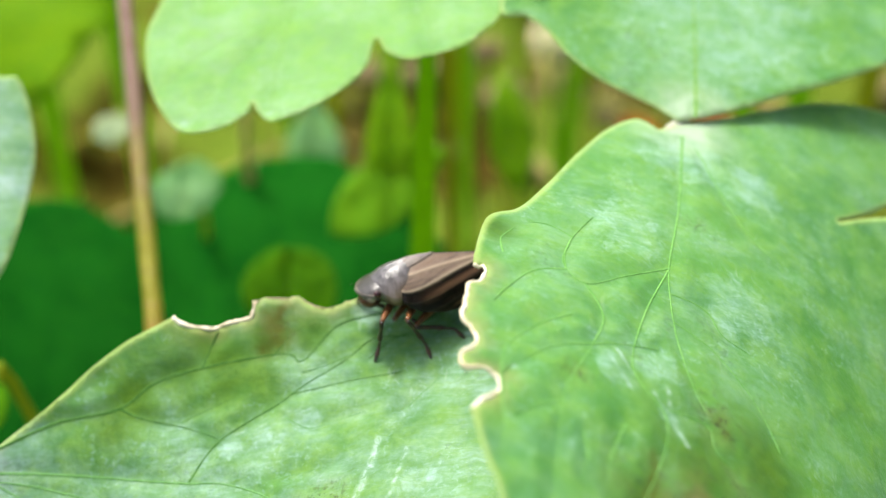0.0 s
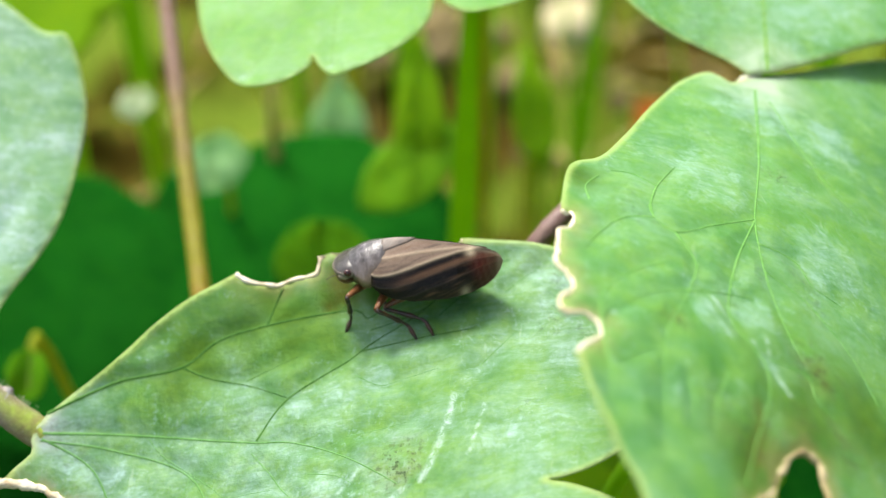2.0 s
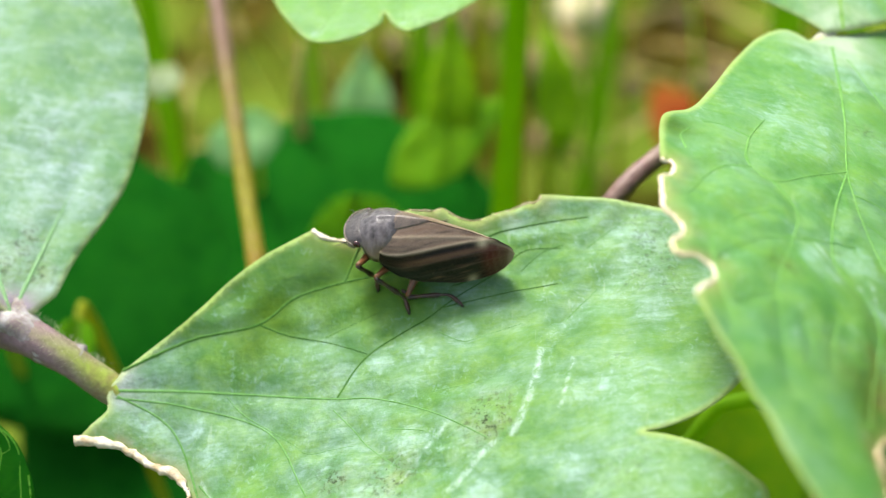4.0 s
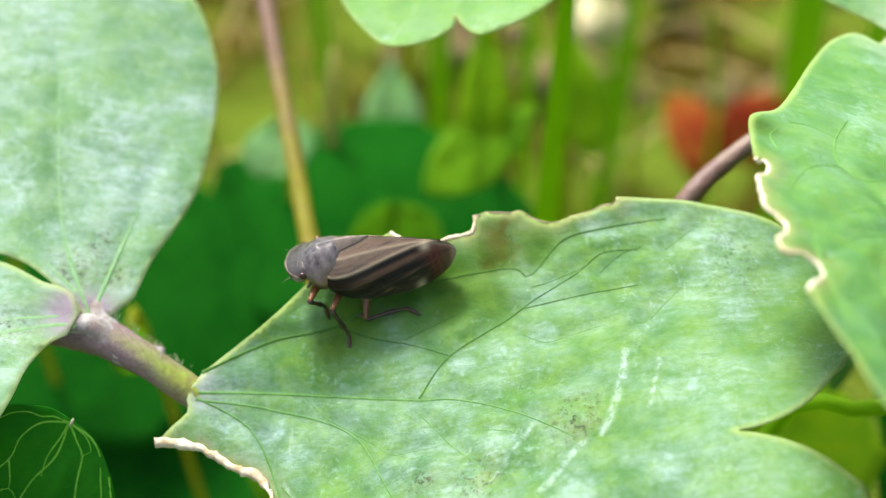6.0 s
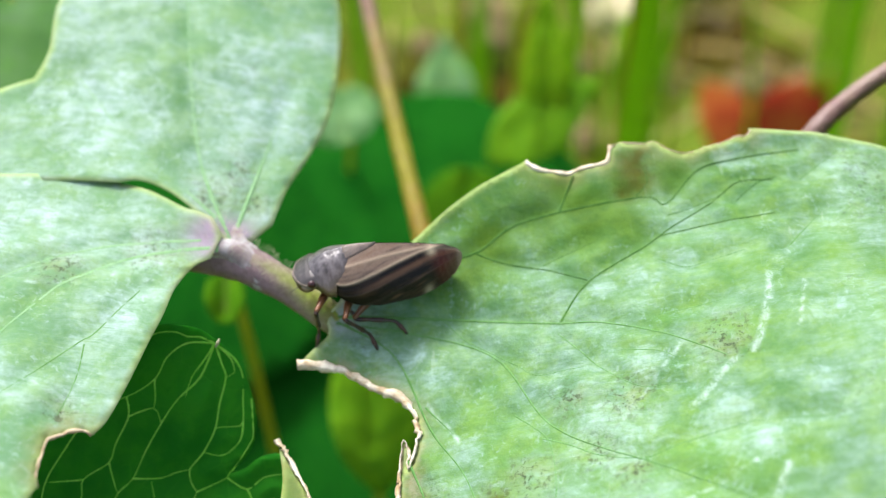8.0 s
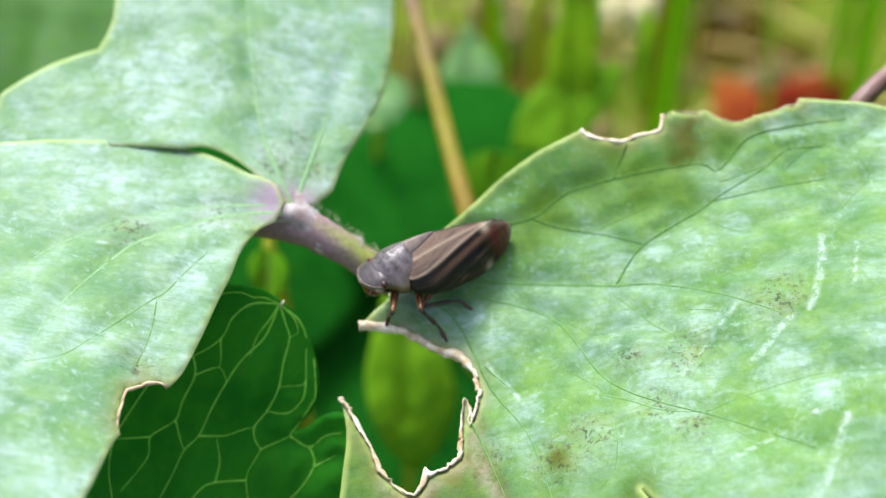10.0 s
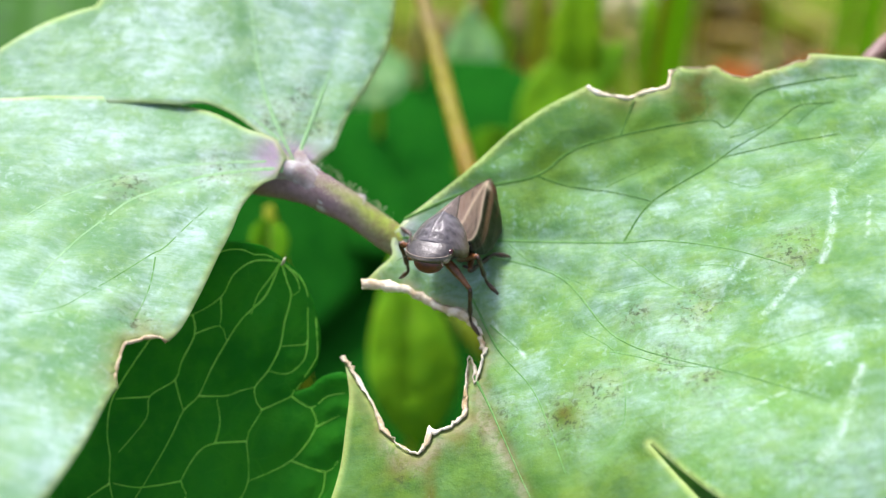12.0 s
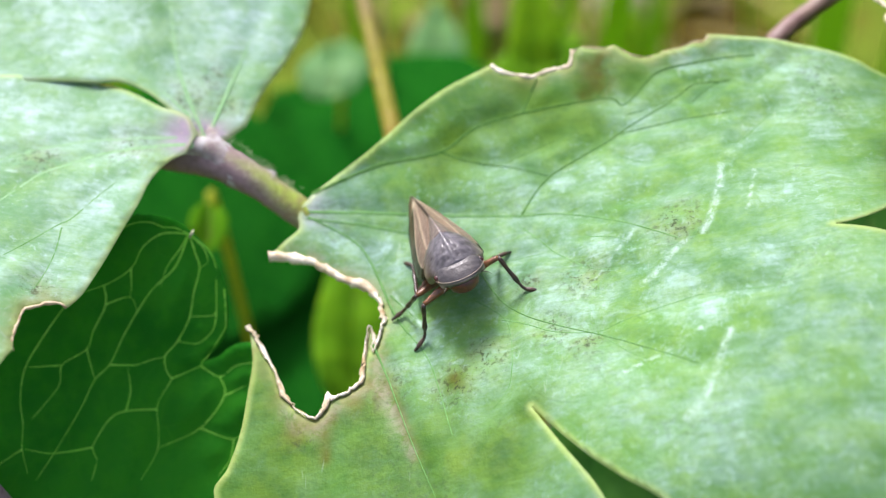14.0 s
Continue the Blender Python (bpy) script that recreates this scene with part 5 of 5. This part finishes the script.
def wing_form(x):
    """Ridge height, edge height and half width of the folded wings along the body."""
    top = profile(x, (-0.515, -0.50, -0.47, -0.40, -0.25, 0.0, 0.12, 0.20, 0.27), (0.050, 0.086, 0.108, 0.132, 0.164, 0.190, 0.188, 0.178, 0.155))
    low = profile(x, (-0.515, -0.50, -0.47, -0.42, -0.34, -0.20, 0.0, 0.12, 0.20, 0.27), (0.040, -0.002, -0.042, -0.078, -0.108, -0.128, -0.126, -0.104, -0.070, -0.010))
    wide = profile(x, (-0.515, -0.50, -0.46, -0.40, -0.25, 0.0, 0.14, 0.23, 0.27), (0.008, 0.026, 0.050, 0.080, 0.142, 0.196, 0.206, 0.196, 0.172))
    return top, low, wide


def wing_height(x, y):
    t, b, w = wing_form(x)
    s = 2 / math.pi * math.asin(min(1.0, abs(y) / w) ** (1 / 0.88))
    return t - (t - b) * (0.80 * s + 0.20 * s * s)


def wing_case(side):
    """One of the two horny fore wings, held like a steep roof, with raised veins and its brown pattern, the sides
    darkened as shade.
    """
    xs, q = np.linspace(0.25, -0.515, 72), np.linspace(0, 1, 44)
    top, low, wide = wing_form(xs)
    # umber is deepened to paint the sides' shade, mauve lifted to paint the upper sheen
    mauve, umber, black, brown, rust, cream = (np.array(c) for c in ((0.200, 0.142, 0.105), (0.009, 0.005, 0.004), (0.002, 0.0015, 0.0015), (0.135, 0.072, 0.040), (0.070, 0.009, 0.005), (0.62, 0.50, 0.34)))
    outer, inner, colors = [], [], []
    for x, t, b, w in zip(xs, top, low, wide):
        along = (0.25 - x) / 0.765
        field = 0.70 - 0.82 * along  # the seam of the inner field
        lines = [(field, 0.030, 1.0), (field * 0.48, 0.024, 0.6), (field + 0.24, 0.018, 0.6), (field + 0.46, 0.018, 0.5), (0.0, 0.020, 0.7), (1.0, 0.030, 0.5 * min(1.0, 2 * along))]
        for s in q:
            y, z = 0.0015 + w * math.sin(s * math.pi / 2) ** 0.88, t - (t - b) * (0.80 * s + 0.20 * s * s)
            lift, vein = 0.0, 0.0
            for at, size, force in lines:
                e = force * gauss(s - at, size) if at > -0.02 else 0.0
                lift, vein = lift + 0.0040 * e, max(vein, e)
            # small cross veins near the tip
            tip = 1 / (1 + math.exp((x + 0.33) / 0.02))
            for k in range(3):
                e = 0.5 * tip * gauss(x + 0.37 + 0.035 * k + 0.06 * (s - 0.5), 0.006)
                lift, vein = lift + 0.002 * e, max(vein, e)
            ny, nz = 0.7 * s + 0.3, 1 - 0.6 * s
            outer.append((x, side * (y + lift * ny), z + lift * nz))
            inner.append((x, side * max(0.0, y - 0.010 * ny), z - 0.010 * nz))
            inside = 1 / (1 + math.exp((s - field) / 0.02))
            color = mauve * inside + umber * (1 - inside)
            run = noise.noise((x * 6.0, (s - field) * 16.0, 3.0 + side)) + 0.6 * noise.noise((x * 14.0, (s - field) * 42.0, 5.0 + side))
            color = color * (1 + 0.6 * run) if run < 0 else color + (brown - color) * min(0.6, 0.8 * run)
            color = color + (brown - color) * 0.75 * gauss(s - field - 0.17, 0.055) * min(1.0, 3 * along)
            dark = gauss(s - field - 0.055, 0.050) + 0.9 * gauss(s - field - 0.36, 0.10) + 0.7 * gauss(s - 0.97, 0.05)
            color = color + (black - color) * min(1.0, 0.85 * dark)
            color = color + (umber - color) * 0.8 * gauss(s, 0.022)
            front = gauss(along - 0.10, 0.12) * gauss(s - 0.85, 0.25)
            color = color + (black - color) * 0.8 * front
            rear = 1 / (1 + math.exp((x + 0.30 + 0.08 * s) / 0.014)) * min(1.0, s / 0.12)
            patch = rear * gauss(x + 0.385, 0.075) * (0.5 + 0.5 * gauss(s - 0.45, 0.3))
            color = color + (rust - color) * 0.90 * patch
            color = color + (brown - color) * 0.55 * rear * (1 - gauss(x + 0.37, 0.07))
            color = color + (cream - color) * (0.06 + 0.58 * inside) * vein * (1 - gauss(s, 0.03))
            rim = 1 / (1 + math.exp((x + 0.485) / 0.006))
            spot = 0.9 * gauss(x + 0.325, 0.030) * gauss(s - 0.12, 0.09) + 0.35 * rim + 0.55 * gauss(x + 0.30, 0.026) * gauss(s - 0.97, 0.12) + 0.30 * gauss(s - 0.05, 0.05) / (1 + math.exp((x + 0.32) / 0.01))
            colors.append((*(color + (cream - color) * min(1.0, 0.85 * spot)), 1.0))
    m, n = len(q), len(xs)
    k = m * n
    faces = [(i * m + j, i * m + j + 1, (i + 1) * m + j + 1, (i + 1) * m + j) for i in range(n - 1) for j in range(m - 1)]
    if side > 0:
        faces = [f[::-1] for f in faces]
    under = [tuple(i + k for i in f[::-1]) for f in faces]
    border = [i for i in range(m)] + [i * m + m - 1 for i in range(1, n)] + [(n - 1) * m + j for j in range(m - 2, -1, -1)] + [i * m for i in range(n - 2, 0, -1)]
    rim = [(a, b, b + k, a + k) for a, b in zip(border, border[1:] + border[:1])]
    return pigmented(link_mesh("wing_case", np.array(outer + inner) * CM, faces + under + rim, WING), colors + colors)


def pronotum():
    """The shield behind the head: broad-shouldered, notched behind, domed, with sunken pits and fine cross wrinkles."""
    us, vs = np.linspace(-1, 1, 61), np.linspace(0, 1, 40)
    pits = [(x, sy * y, r) for sy in (1, -1) for x, y, r in ((0.372, 0.030, 0.012), (0.362, 0.062, 0.015), (0.352, 0.098, 0.012), (0.325, 0.040, 0.012), (0.318, 0.080, 0.010), (0.290, 0.020, 0.008), (0.300, 0.115, 0.010))]
    grey, tan, black = np.array((0.085, 0.078, 0.083)), np.array((0.18, 0.125, 0.08)), np.array((0.012, 0.010, 0.010))
    outer, inner, colors = [], [], []
    for v in vs:
        for u in us:
            y = 0.184 * u * (0.86 + 0.14 * math.sin(math.pi * min(1.0, 0.15 + v * 0.75)))
            front = 0.408 - 0.040 * u * u - 0.045 * u**6
            rear = 0.150 + 0.075 * abs(u) ** 1.4 + 0.012 * gauss(u, 0.22)
            x = front + (rear - front) * v
            z = profile(x, (0.15, 0.19, 0.25, 0.32, 0.36, 0.41), (0.187, 0.185, 0.172, 0.144, 0.122, 0.086)) - 0.098 * abs(y / 0.16) ** 2.2
            z += (wing_height(x, y) + 0.006 - z) * v**2
            hollow = min(1.0, sum(gauss(math.hypot(x - a, y - b), r) for a, b, r in pits))
            wrinkle = 0.0016 * math.sin(x * 330 + 3 * noise.noise((x * 20, y * 20, 1))) * (0.4 + noise.noise((x * 30, y * 30, 4)))
            z += wrinkle - 0.004 * v**8 - 0.020 * abs(u) ** 10 - 0.0035 * hollow + 0.004 * gauss(y, 0.012)
            outer.append((x, y, z))
            inner.append((x, y * 0.96, z - 0.05))
            edge = max(abs(u) ** 12, gauss(1 - v, 0.05) * 0.15)
            color = grey * (1 + 0.7 * noise.noise((x * 28, y * 28, 2)) + 0.4 * noise.noise((x * 70, y * 70, 3))) + (tan - grey) * min(1.0, 0.75 * edge + 0.7 * abs(u) ** 3 * (0.3 + 0.7 * v))
            colors.append((*(color + (black - color) * 0.70 * hollow), 1.0))
    m, n = len(us), len(vs)
    k = m * n
    faces = [(i * m + j, (i + 1) * m + j, (i + 1) * m + j + 1, i * m + j + 1) for i in range(n - 1) for j in range(m - 1)]
    border = [j for j in range(m)] + [i * m + m - 1 for i in range(1, n)] + [(n - 1) * m + j for j in range(m - 2, -1, -1)] + [i * m for i in range(n - 2, 0, -1)]
    rim = [(a, b, b + k, a + k) for a, b in zip(border, border[1:] + border[:1])]
    return pigmented(link_mesh("pronotum", np.array(outer + inner) * CM, faces + [tuple(i + k for i in f[::-1]) for f in faces] + rim, SHIELD), colors + colors)


def ball(name, at, size, material, power=1.0):
    bm = bmesh.new()
    bmesh.ops.create_uvsphere(bm, u_segments=24, v_segments=16, radius=1.0)
    for v in bm.verts:
        v.co = Vector((at[0] + size[0] * v.co.x, at[1] + size[1] * v.co.y, at[2] + size[2] * v.co.z)) * CM
    me = bpy.data.meshes.new(name)
    bm.to_mesh(me), bm.free()
    me.materials.append(material)
    me.polygons.foreach_set("use_smooth", [True] * len(me.polygons))
    return me


def limb(name, xs, offs, radii, material):
    pts = [np.array((x, 0, z)) * CM for x, z in zip(xs, offs)]
    return tube(name, spline(pts, 0.012 * CM), np.array(radii) * CM, material, sides=10, wobble=0.03, seed=3)


def build_bug():
    bug = thing("froghopper", (0, 0, 0), "brown froghopper with roof-like wing cases, walking on the chewed leaf", "insect")
    for side in (1, -1):
        part("wing_case", wing_case(side), bug, "brown horny wing case with pale veins")
    xs = np.linspace(0.37, -0.40, 24)
    part("abdomen", ring_body("abdomen", xs, profile(xs, (-0.40, -0.2, 0.1, 0.25, 0.37), (0.03, 0.095, 0.135, 0.13, 0.09)), profile(xs, (-0.4, 0, 0.37), (0.0, 0.06, 0.05)),
                              profile(xs, (-0.40, -0.2, 0.1, 0.25, 0.37), (-0.06, -0.105, -0.125, -0.11, -0.075)), DARK), bug, "dark belly")
    part("pronotum", pronotum(), bug, "dark grey glossy pitted shield behind the head")
    rows, across = np.linspace(0.20, 0.0, 18), np.linspace(-1, 1, 17)
    wide = profile(rows, (0.0, 0.06, 0.13, 0.20), (0.002, 0.028, 0.054, 0.074))
    m, k = len(across), len(across) * len(rows)
    verts = [(x, w * f, wing_height(x, w * f) + 0.010 - 0.004 * f * f) for x, w in zip(rows, wide) for f in across]
    verts += [(x, y, z - 0.03) for x, y, z in verts]
    faces = [(m * i + j, m * i + j + m, m * i + j + m + 1, m * i + j + 1) for i in range(len(rows) - 1) for j in range(m - 1)]
    rim = list(range(m)) + [m * i + m - 1 for i in range(1, len(rows))] + [k - 1 - j for j in range(1, m)] + [m * i for i in range(len(rows) - 2, 0, -1)]
    faces += [tuple(q + k for q in f[::-1]) for f in faces] + [(a, b, b + k, a + k) for a, b in zip(rim, rim[1:] + rim[:1])]
    part("scutellum", link_mesh("scutellum", np.array(verts) * CM, faces, PLATE), bug, "small tan triangular plate between the wing bases")
    xs = np.linspace(0.34, 0.512, 26)
    crown = ring_body("head", xs, profile(xs, (0.34, 0.40, 0.43, 0.46, 0.485, 0.503, 0.512), (0.140, 0.148, 0.142, 0.122, 0.092, 0.052, 0.016)), profile(xs, (0.34, 0.40, 0.43, 0.47, 0.50, 0.512), (0.095, 0.086, 0.073, 0.050, 0.029, 0.018)), profile(xs, (0.34, 0.40, 0.44, 0.48, 0.512), (-0.03, -0.045, -0.045, -0.020, 0.008)), SHIELD, 0.9, 40)
    shades = []
    for v in crown.vertices:
        x, y = v.co.x / CM, v.co.y / CM
        c = np.array((0.044, 0.039, 0.038)) * (1 + 0.5 * noise.noise((x * 45, y * 45, 6)))
        c = c + (np.array((0.40, 0.33, 0.25)) - c) * 0.35 * gauss(math.hypot((x - 0.40) / 0.115, y / 0.15) - 1, 0.06)
        c = c + (np.array((0.012, 0.009, 0.009)) - c) * 0.8 * gauss(abs(y) - 0.045, 0.014) * gauss(x - 0.44, 0.02)
        shades.append((*c, 1.0))
    head = part("head", pigmented(crown, shades), bug, "short grey blunt head")
    line = spline([np.array((0.385 + 0.118 * math.sqrt(max(0.0, 1 - (y / 0.155) ** 2)), y, 0.028)) * CM for y in np.linspace(-0.15, 0.15, 15)], 0.01 * CM)
    part("brow_line", tube("brow_line", line, (0.002 * CM, 0.003 * CM, 0.002 * CM), PALE, sides=7), head, "pale line along the brow")
    part("face", ball("face", (0.425, 0, -0.040), (0.070, 0.092, 0.066), FACE), head, "russet swollen face")
    for side in (1, -1):
        part("cheek", ball("cheek", (0.425, side * 0.118, -0.002), (0.034, 0.022, 0.024), PALE), head, "pale cheek")
        part("eye", ball("eye", (0.395, side * 0.135, 0.028), (0.026, 0.020, 0.023), EYE_SKIN), head, "reddish brown eye")
        line = spline([np.array(q) * CM for q in ((0.44, side * 0.09, -0.01), (0.47, side * 0.11, 0.0), (0.50, side * 0.135, 0.0), (0.525, side * 0.15, -0.01))], 0.02 * CM)
        part("antenna", tube("antenna", line, (0.005 * CM, 0.0025 * CM, 0.001 * CM), DARK, sides=6), head, "thin bristle antenna")
    part("beak", tube("beak", spline([np.array(q) * CM for q in ((0.40, 0, -0.08), (0.34, 0, -0.125), (0.27, 0, -0.14))], 0.02 * CM), (0.02 * CM, 0.013 * CM, 0.005 * CM), SHIN, sides=8), head)
    legs = []
    for pair in range(3):
        f, t = FEMUR[pair], TIBIA[pair]
        for side in (1, -1):
            leg = part("leg", limb("leg", (-0.03, 0.0, f * 0.5, f * 0.9, f), (0, 0, 0.004, 0, 0), (0.024, 0.027, 0.026, 0.019, 0.015), THIGH), bug, "russet leg")
            shin = part("shin", limb("shin", (0, 0.02, t * 0.30, t * 0.60, t * 0.70, t * 0.76, t * 0.86, t * 0.95, t), (0, 0.0, -0.022, -0.046, -0.052, -0.050, -0.030, -0.012, 0.0), (0.013, 0.015, 0.012, 0.013, 0.017, 0.009, 0.010, 0.015, 0.007), SHIN), leg, "dark bristly shin and foot")
            if pair == 2:
                part("leg_spine", ball("leg_spine", (f * 0.9, 0, 0.03), (0.012, 0.008, 0.02), SHIN), leg)
            legs.append((pair, side, leg, shin))
    return bug, legs


BUG, LEGS = build_bug()

# time, place on the leaf (a, b) in centimetres, heading and rise of the head in degrees
BUG_WAY = [
    (0.0, 1.39, 1.38, 194, -4), (0.5, 1.33, 1.39, 192, -2), (1.0, 1.17, 1.37, 187, 1), (1.5, 1.07, 1.27, 178, 0), (2.0, 0.87, 1.20, 173, 4), (2.5, 0.78, 1.15, 172, 6), (3.0, 0.65, 1.13, 166, 9), (3.5, 0.60, 1.13, 163, 10), (3.8, 0.55, 1.14, 163, 10),
    (4.7, 0.20, 1.19, 169, 7), (5.5, -0.10, 1.18, 175, 5), (5.8, -0.23, 1.16, 177, 5), (6.0, -0.36, 1.11, 180, 3), (6.5, -0.67, 1.00, 183, 2), (7.0, -1.00, 0.84, 187, 0), (7.5, -1.10, 0.75, 188, -1), (8.0, -1.22, 0.66, 185, 0), (8.4, -1.24, 0.65, 187, -1),
    (9.4, -1.23, 0.55, 197, -2), (10.4, -1.23, 0.47, 205, -3), (11.0, -1.22, 0.41, 209, 2), (11.5, -1.19, 0.43, 219, 3), (12.0, -1.10, 0.42, 238, 4), (12.5, -0.97, 0.39, 253, 3), (13.0, -0.84, 0.30, 270, 1), (13.5, -0.74, 0.23, 283, 1), (14.0, -0.58, 0.03, 288, -3)]
# time and degrees by which the body keeps itself more upright than the leaf under it
UPRIGHT = [(0.0, 36), (1.8, 34), (3.0, 20), (3.7, 16), (4.7, 26), (5.8, 34), (6.5, 38), (8.2, 38), (12.0, 38), (13.0, 34), (14.0, 24)]


def motions():
    way = np.array(BUG_WAY)
    times = np.round(np.arange(0, 14.05, 0.1), 2)

    def state(t):
        t = np.clip(t, 0, 14)
        vals = []
        for col in range(1, 5):
            near_t = [np.interp(np.clip(t + d, 0, 14), way[:, 0], way[:, col]) for d in (-0.2, -0.1, 0, 0.1, 0.2)]
            vals.append(float(np.dot(near_t, (0.08, 0.2, 0.44, 0.2, 0.08))))
        return vals

    def ground_frame(t):
        """The insect's place on the leaf, level with it: forward, left, up."""
        a, b, heading, rise = state(t)
        c, s = math.cos(radians(heading)), math.sin(radians(heading))
        o = MAIN(a, b)[0]
        fwd = MAIN(a + 0.3 * c, b + 0.3 * s)[0] - MAIN(a - 0.3 * c, b - 0.3 * s)[0]
        left = MAIN(a - 0.3 * s, b + 0.3 * c)[0] - MAIN(a + 0.3 * s, b - 0.3 * c)[0]
        fwd, left = Vector(fwd).normalized(), Vector(left).normalized()
        up = fwd.cross(left).normalized()
        back = Matrix.Rotation(radians(-float(np.interp(t, *np.array(UPRIGHT).T))), 3, "X")
        up, fwd = back @ up, back @ fwd
        left = up.cross(fwd)
        m = Matrix.Identity(4)
        for i in range(3):
            m[i][0], m[i][1], m[i][2], m[i][3] = fwd[i], left[i], up[i], o[i]
        return m

    def body(t):
        rise = state(t)[3]
        bob = 0.006 * math.sin(t * 11)
        return ground_frame(t) @ pose(0, 0, (0.25 + bob) * CM) @ pose(0, 0, 0, 0, -rise, 0)

    homes = ((0.43, 0.22), (0.10, 0.31), (-0.13, 0.22))

    def home(t, pair, side):
        """Where a foot would rest: a point on the leaf."""
        a, b, heading, _ = state(t)
        wide = float(np.interp(t, (0, 11.6, 12.6, 14), (1, 1, 1.35, 1.4))) if pair < 2 else 1.0
        x, y = homes[pair][0] * (0.5 + 0.5 * wide), homes[pair][1] * wide * side
        if (pair, side) == (0, 1):  # at the end one foreleg reaches far out
            reach = float(np.interp(t, (12.9, 13.5), (0, 1)))
            x, y = x - 0.09 * reach, y + 0.15 * reach
        c, s = math.cos(radians(heading)), math.sin(radians(heading))
        q = np.array((a + x * c - y * s, b + x * s + y * c))
        if not within(q[None], BLADE[0])[0]:  # a foot never steps past the edge
            edge = BLADE[0][np.argmin(np.hypot(*(BLADE[0] - q).T))]
            q = edge + 0.03 * (np.array((a, b)) - edge) / max(np.linalg.norm(np.array((a, b)) - edge), 1e-6)
        return q

    # feet stay planted until the body has moved on, then step, in two alternating sets of three
    feet = {}
    planted = {(p, s): home(0.0, p, s) for p in range(3) for s in (1, -1)}
    swing = {}
    for t in times:
        for key in planted:
            if key in swing:
                start, a, b = swing[key]
                f = (t - start) / 0.2
                if f >= 0.999:
                    planted[key] = b
                    del swing[key]
                    feet[key, t] = (b, 0.0)
                else:
                    feet[key, t] = (a + (b - a) * f, 0.07 * math.sin(math.pi * f))
            else:
                feet[key, t] = (planted[key], 0.0)
        for key in sorted(planted, key=lambda q: -np.linalg.norm(planted[q] - home(t, *q))):
            mine = (key[0] + (key[1] > 0)) % 2
            busy = [q for q in swing if (q[0] + (q[1] > 0)) % 2 != mine]
            if key not in swing and not busy and np.linalg.norm(planted[key] - home(t, *key)) > 0.075:
                swing[key] = (t, planted[key], home(t + 0.35, *key))

    walk(BUG, [(t, body(t)) for t in times])
    for pair, side, leg, shin in LEGS:
        f, s = FEMUR[pair], TIBIA[pair]
        hip = Vector(HIPS[pair]) * CM
        hip.y *= side
        rows_leg, rows_shin = [], []
        for t in times:
            (a, b), lift = feet[(pair, side), t]
            goal = body(t).inverted() @ Vector(MAIN(a, b, lift + 0.012)[0])
            d = goal - hip
            length = min(max(d.length / CM, abs(f - s) + 0.01), f + s - 0.004)
            ahead = d.normalized()
            upward = Vector(((0.30, 0.90 * side, 0.40), (0.35, 0.9 * side, 0.05), (0.9, 0.35 * side, -0.25))[pair])
            upward = (upward - ahead * upward.dot(ahead)).normalized()
            lean = math.acos((f * f + length * length - s * s) / (2 * f * length))
            knee = math.acos((f * f + s * s - length * length) / (2 * f * s))
            x = ahead * math.cos(lean) + upward * math.sin(lean)
            z = upward * math.cos(lean) - ahead * math.sin(lean)
            y = z.cross(x)
            m = Matrix.Identity(4)
            for i in range(3):
                m[i][0], m[i][1], m[i][2], m[i][3] = x[i], y[i], z[i], hip[i]
            rows_leg.append((t, m))
            rows_shin.append((t, pose(f * CM, 0, 0, 0, 180 - math.degrees(knee), 0)))
        walk(leg, rows_leg)
        walk(shin, rows_shin)


motions()
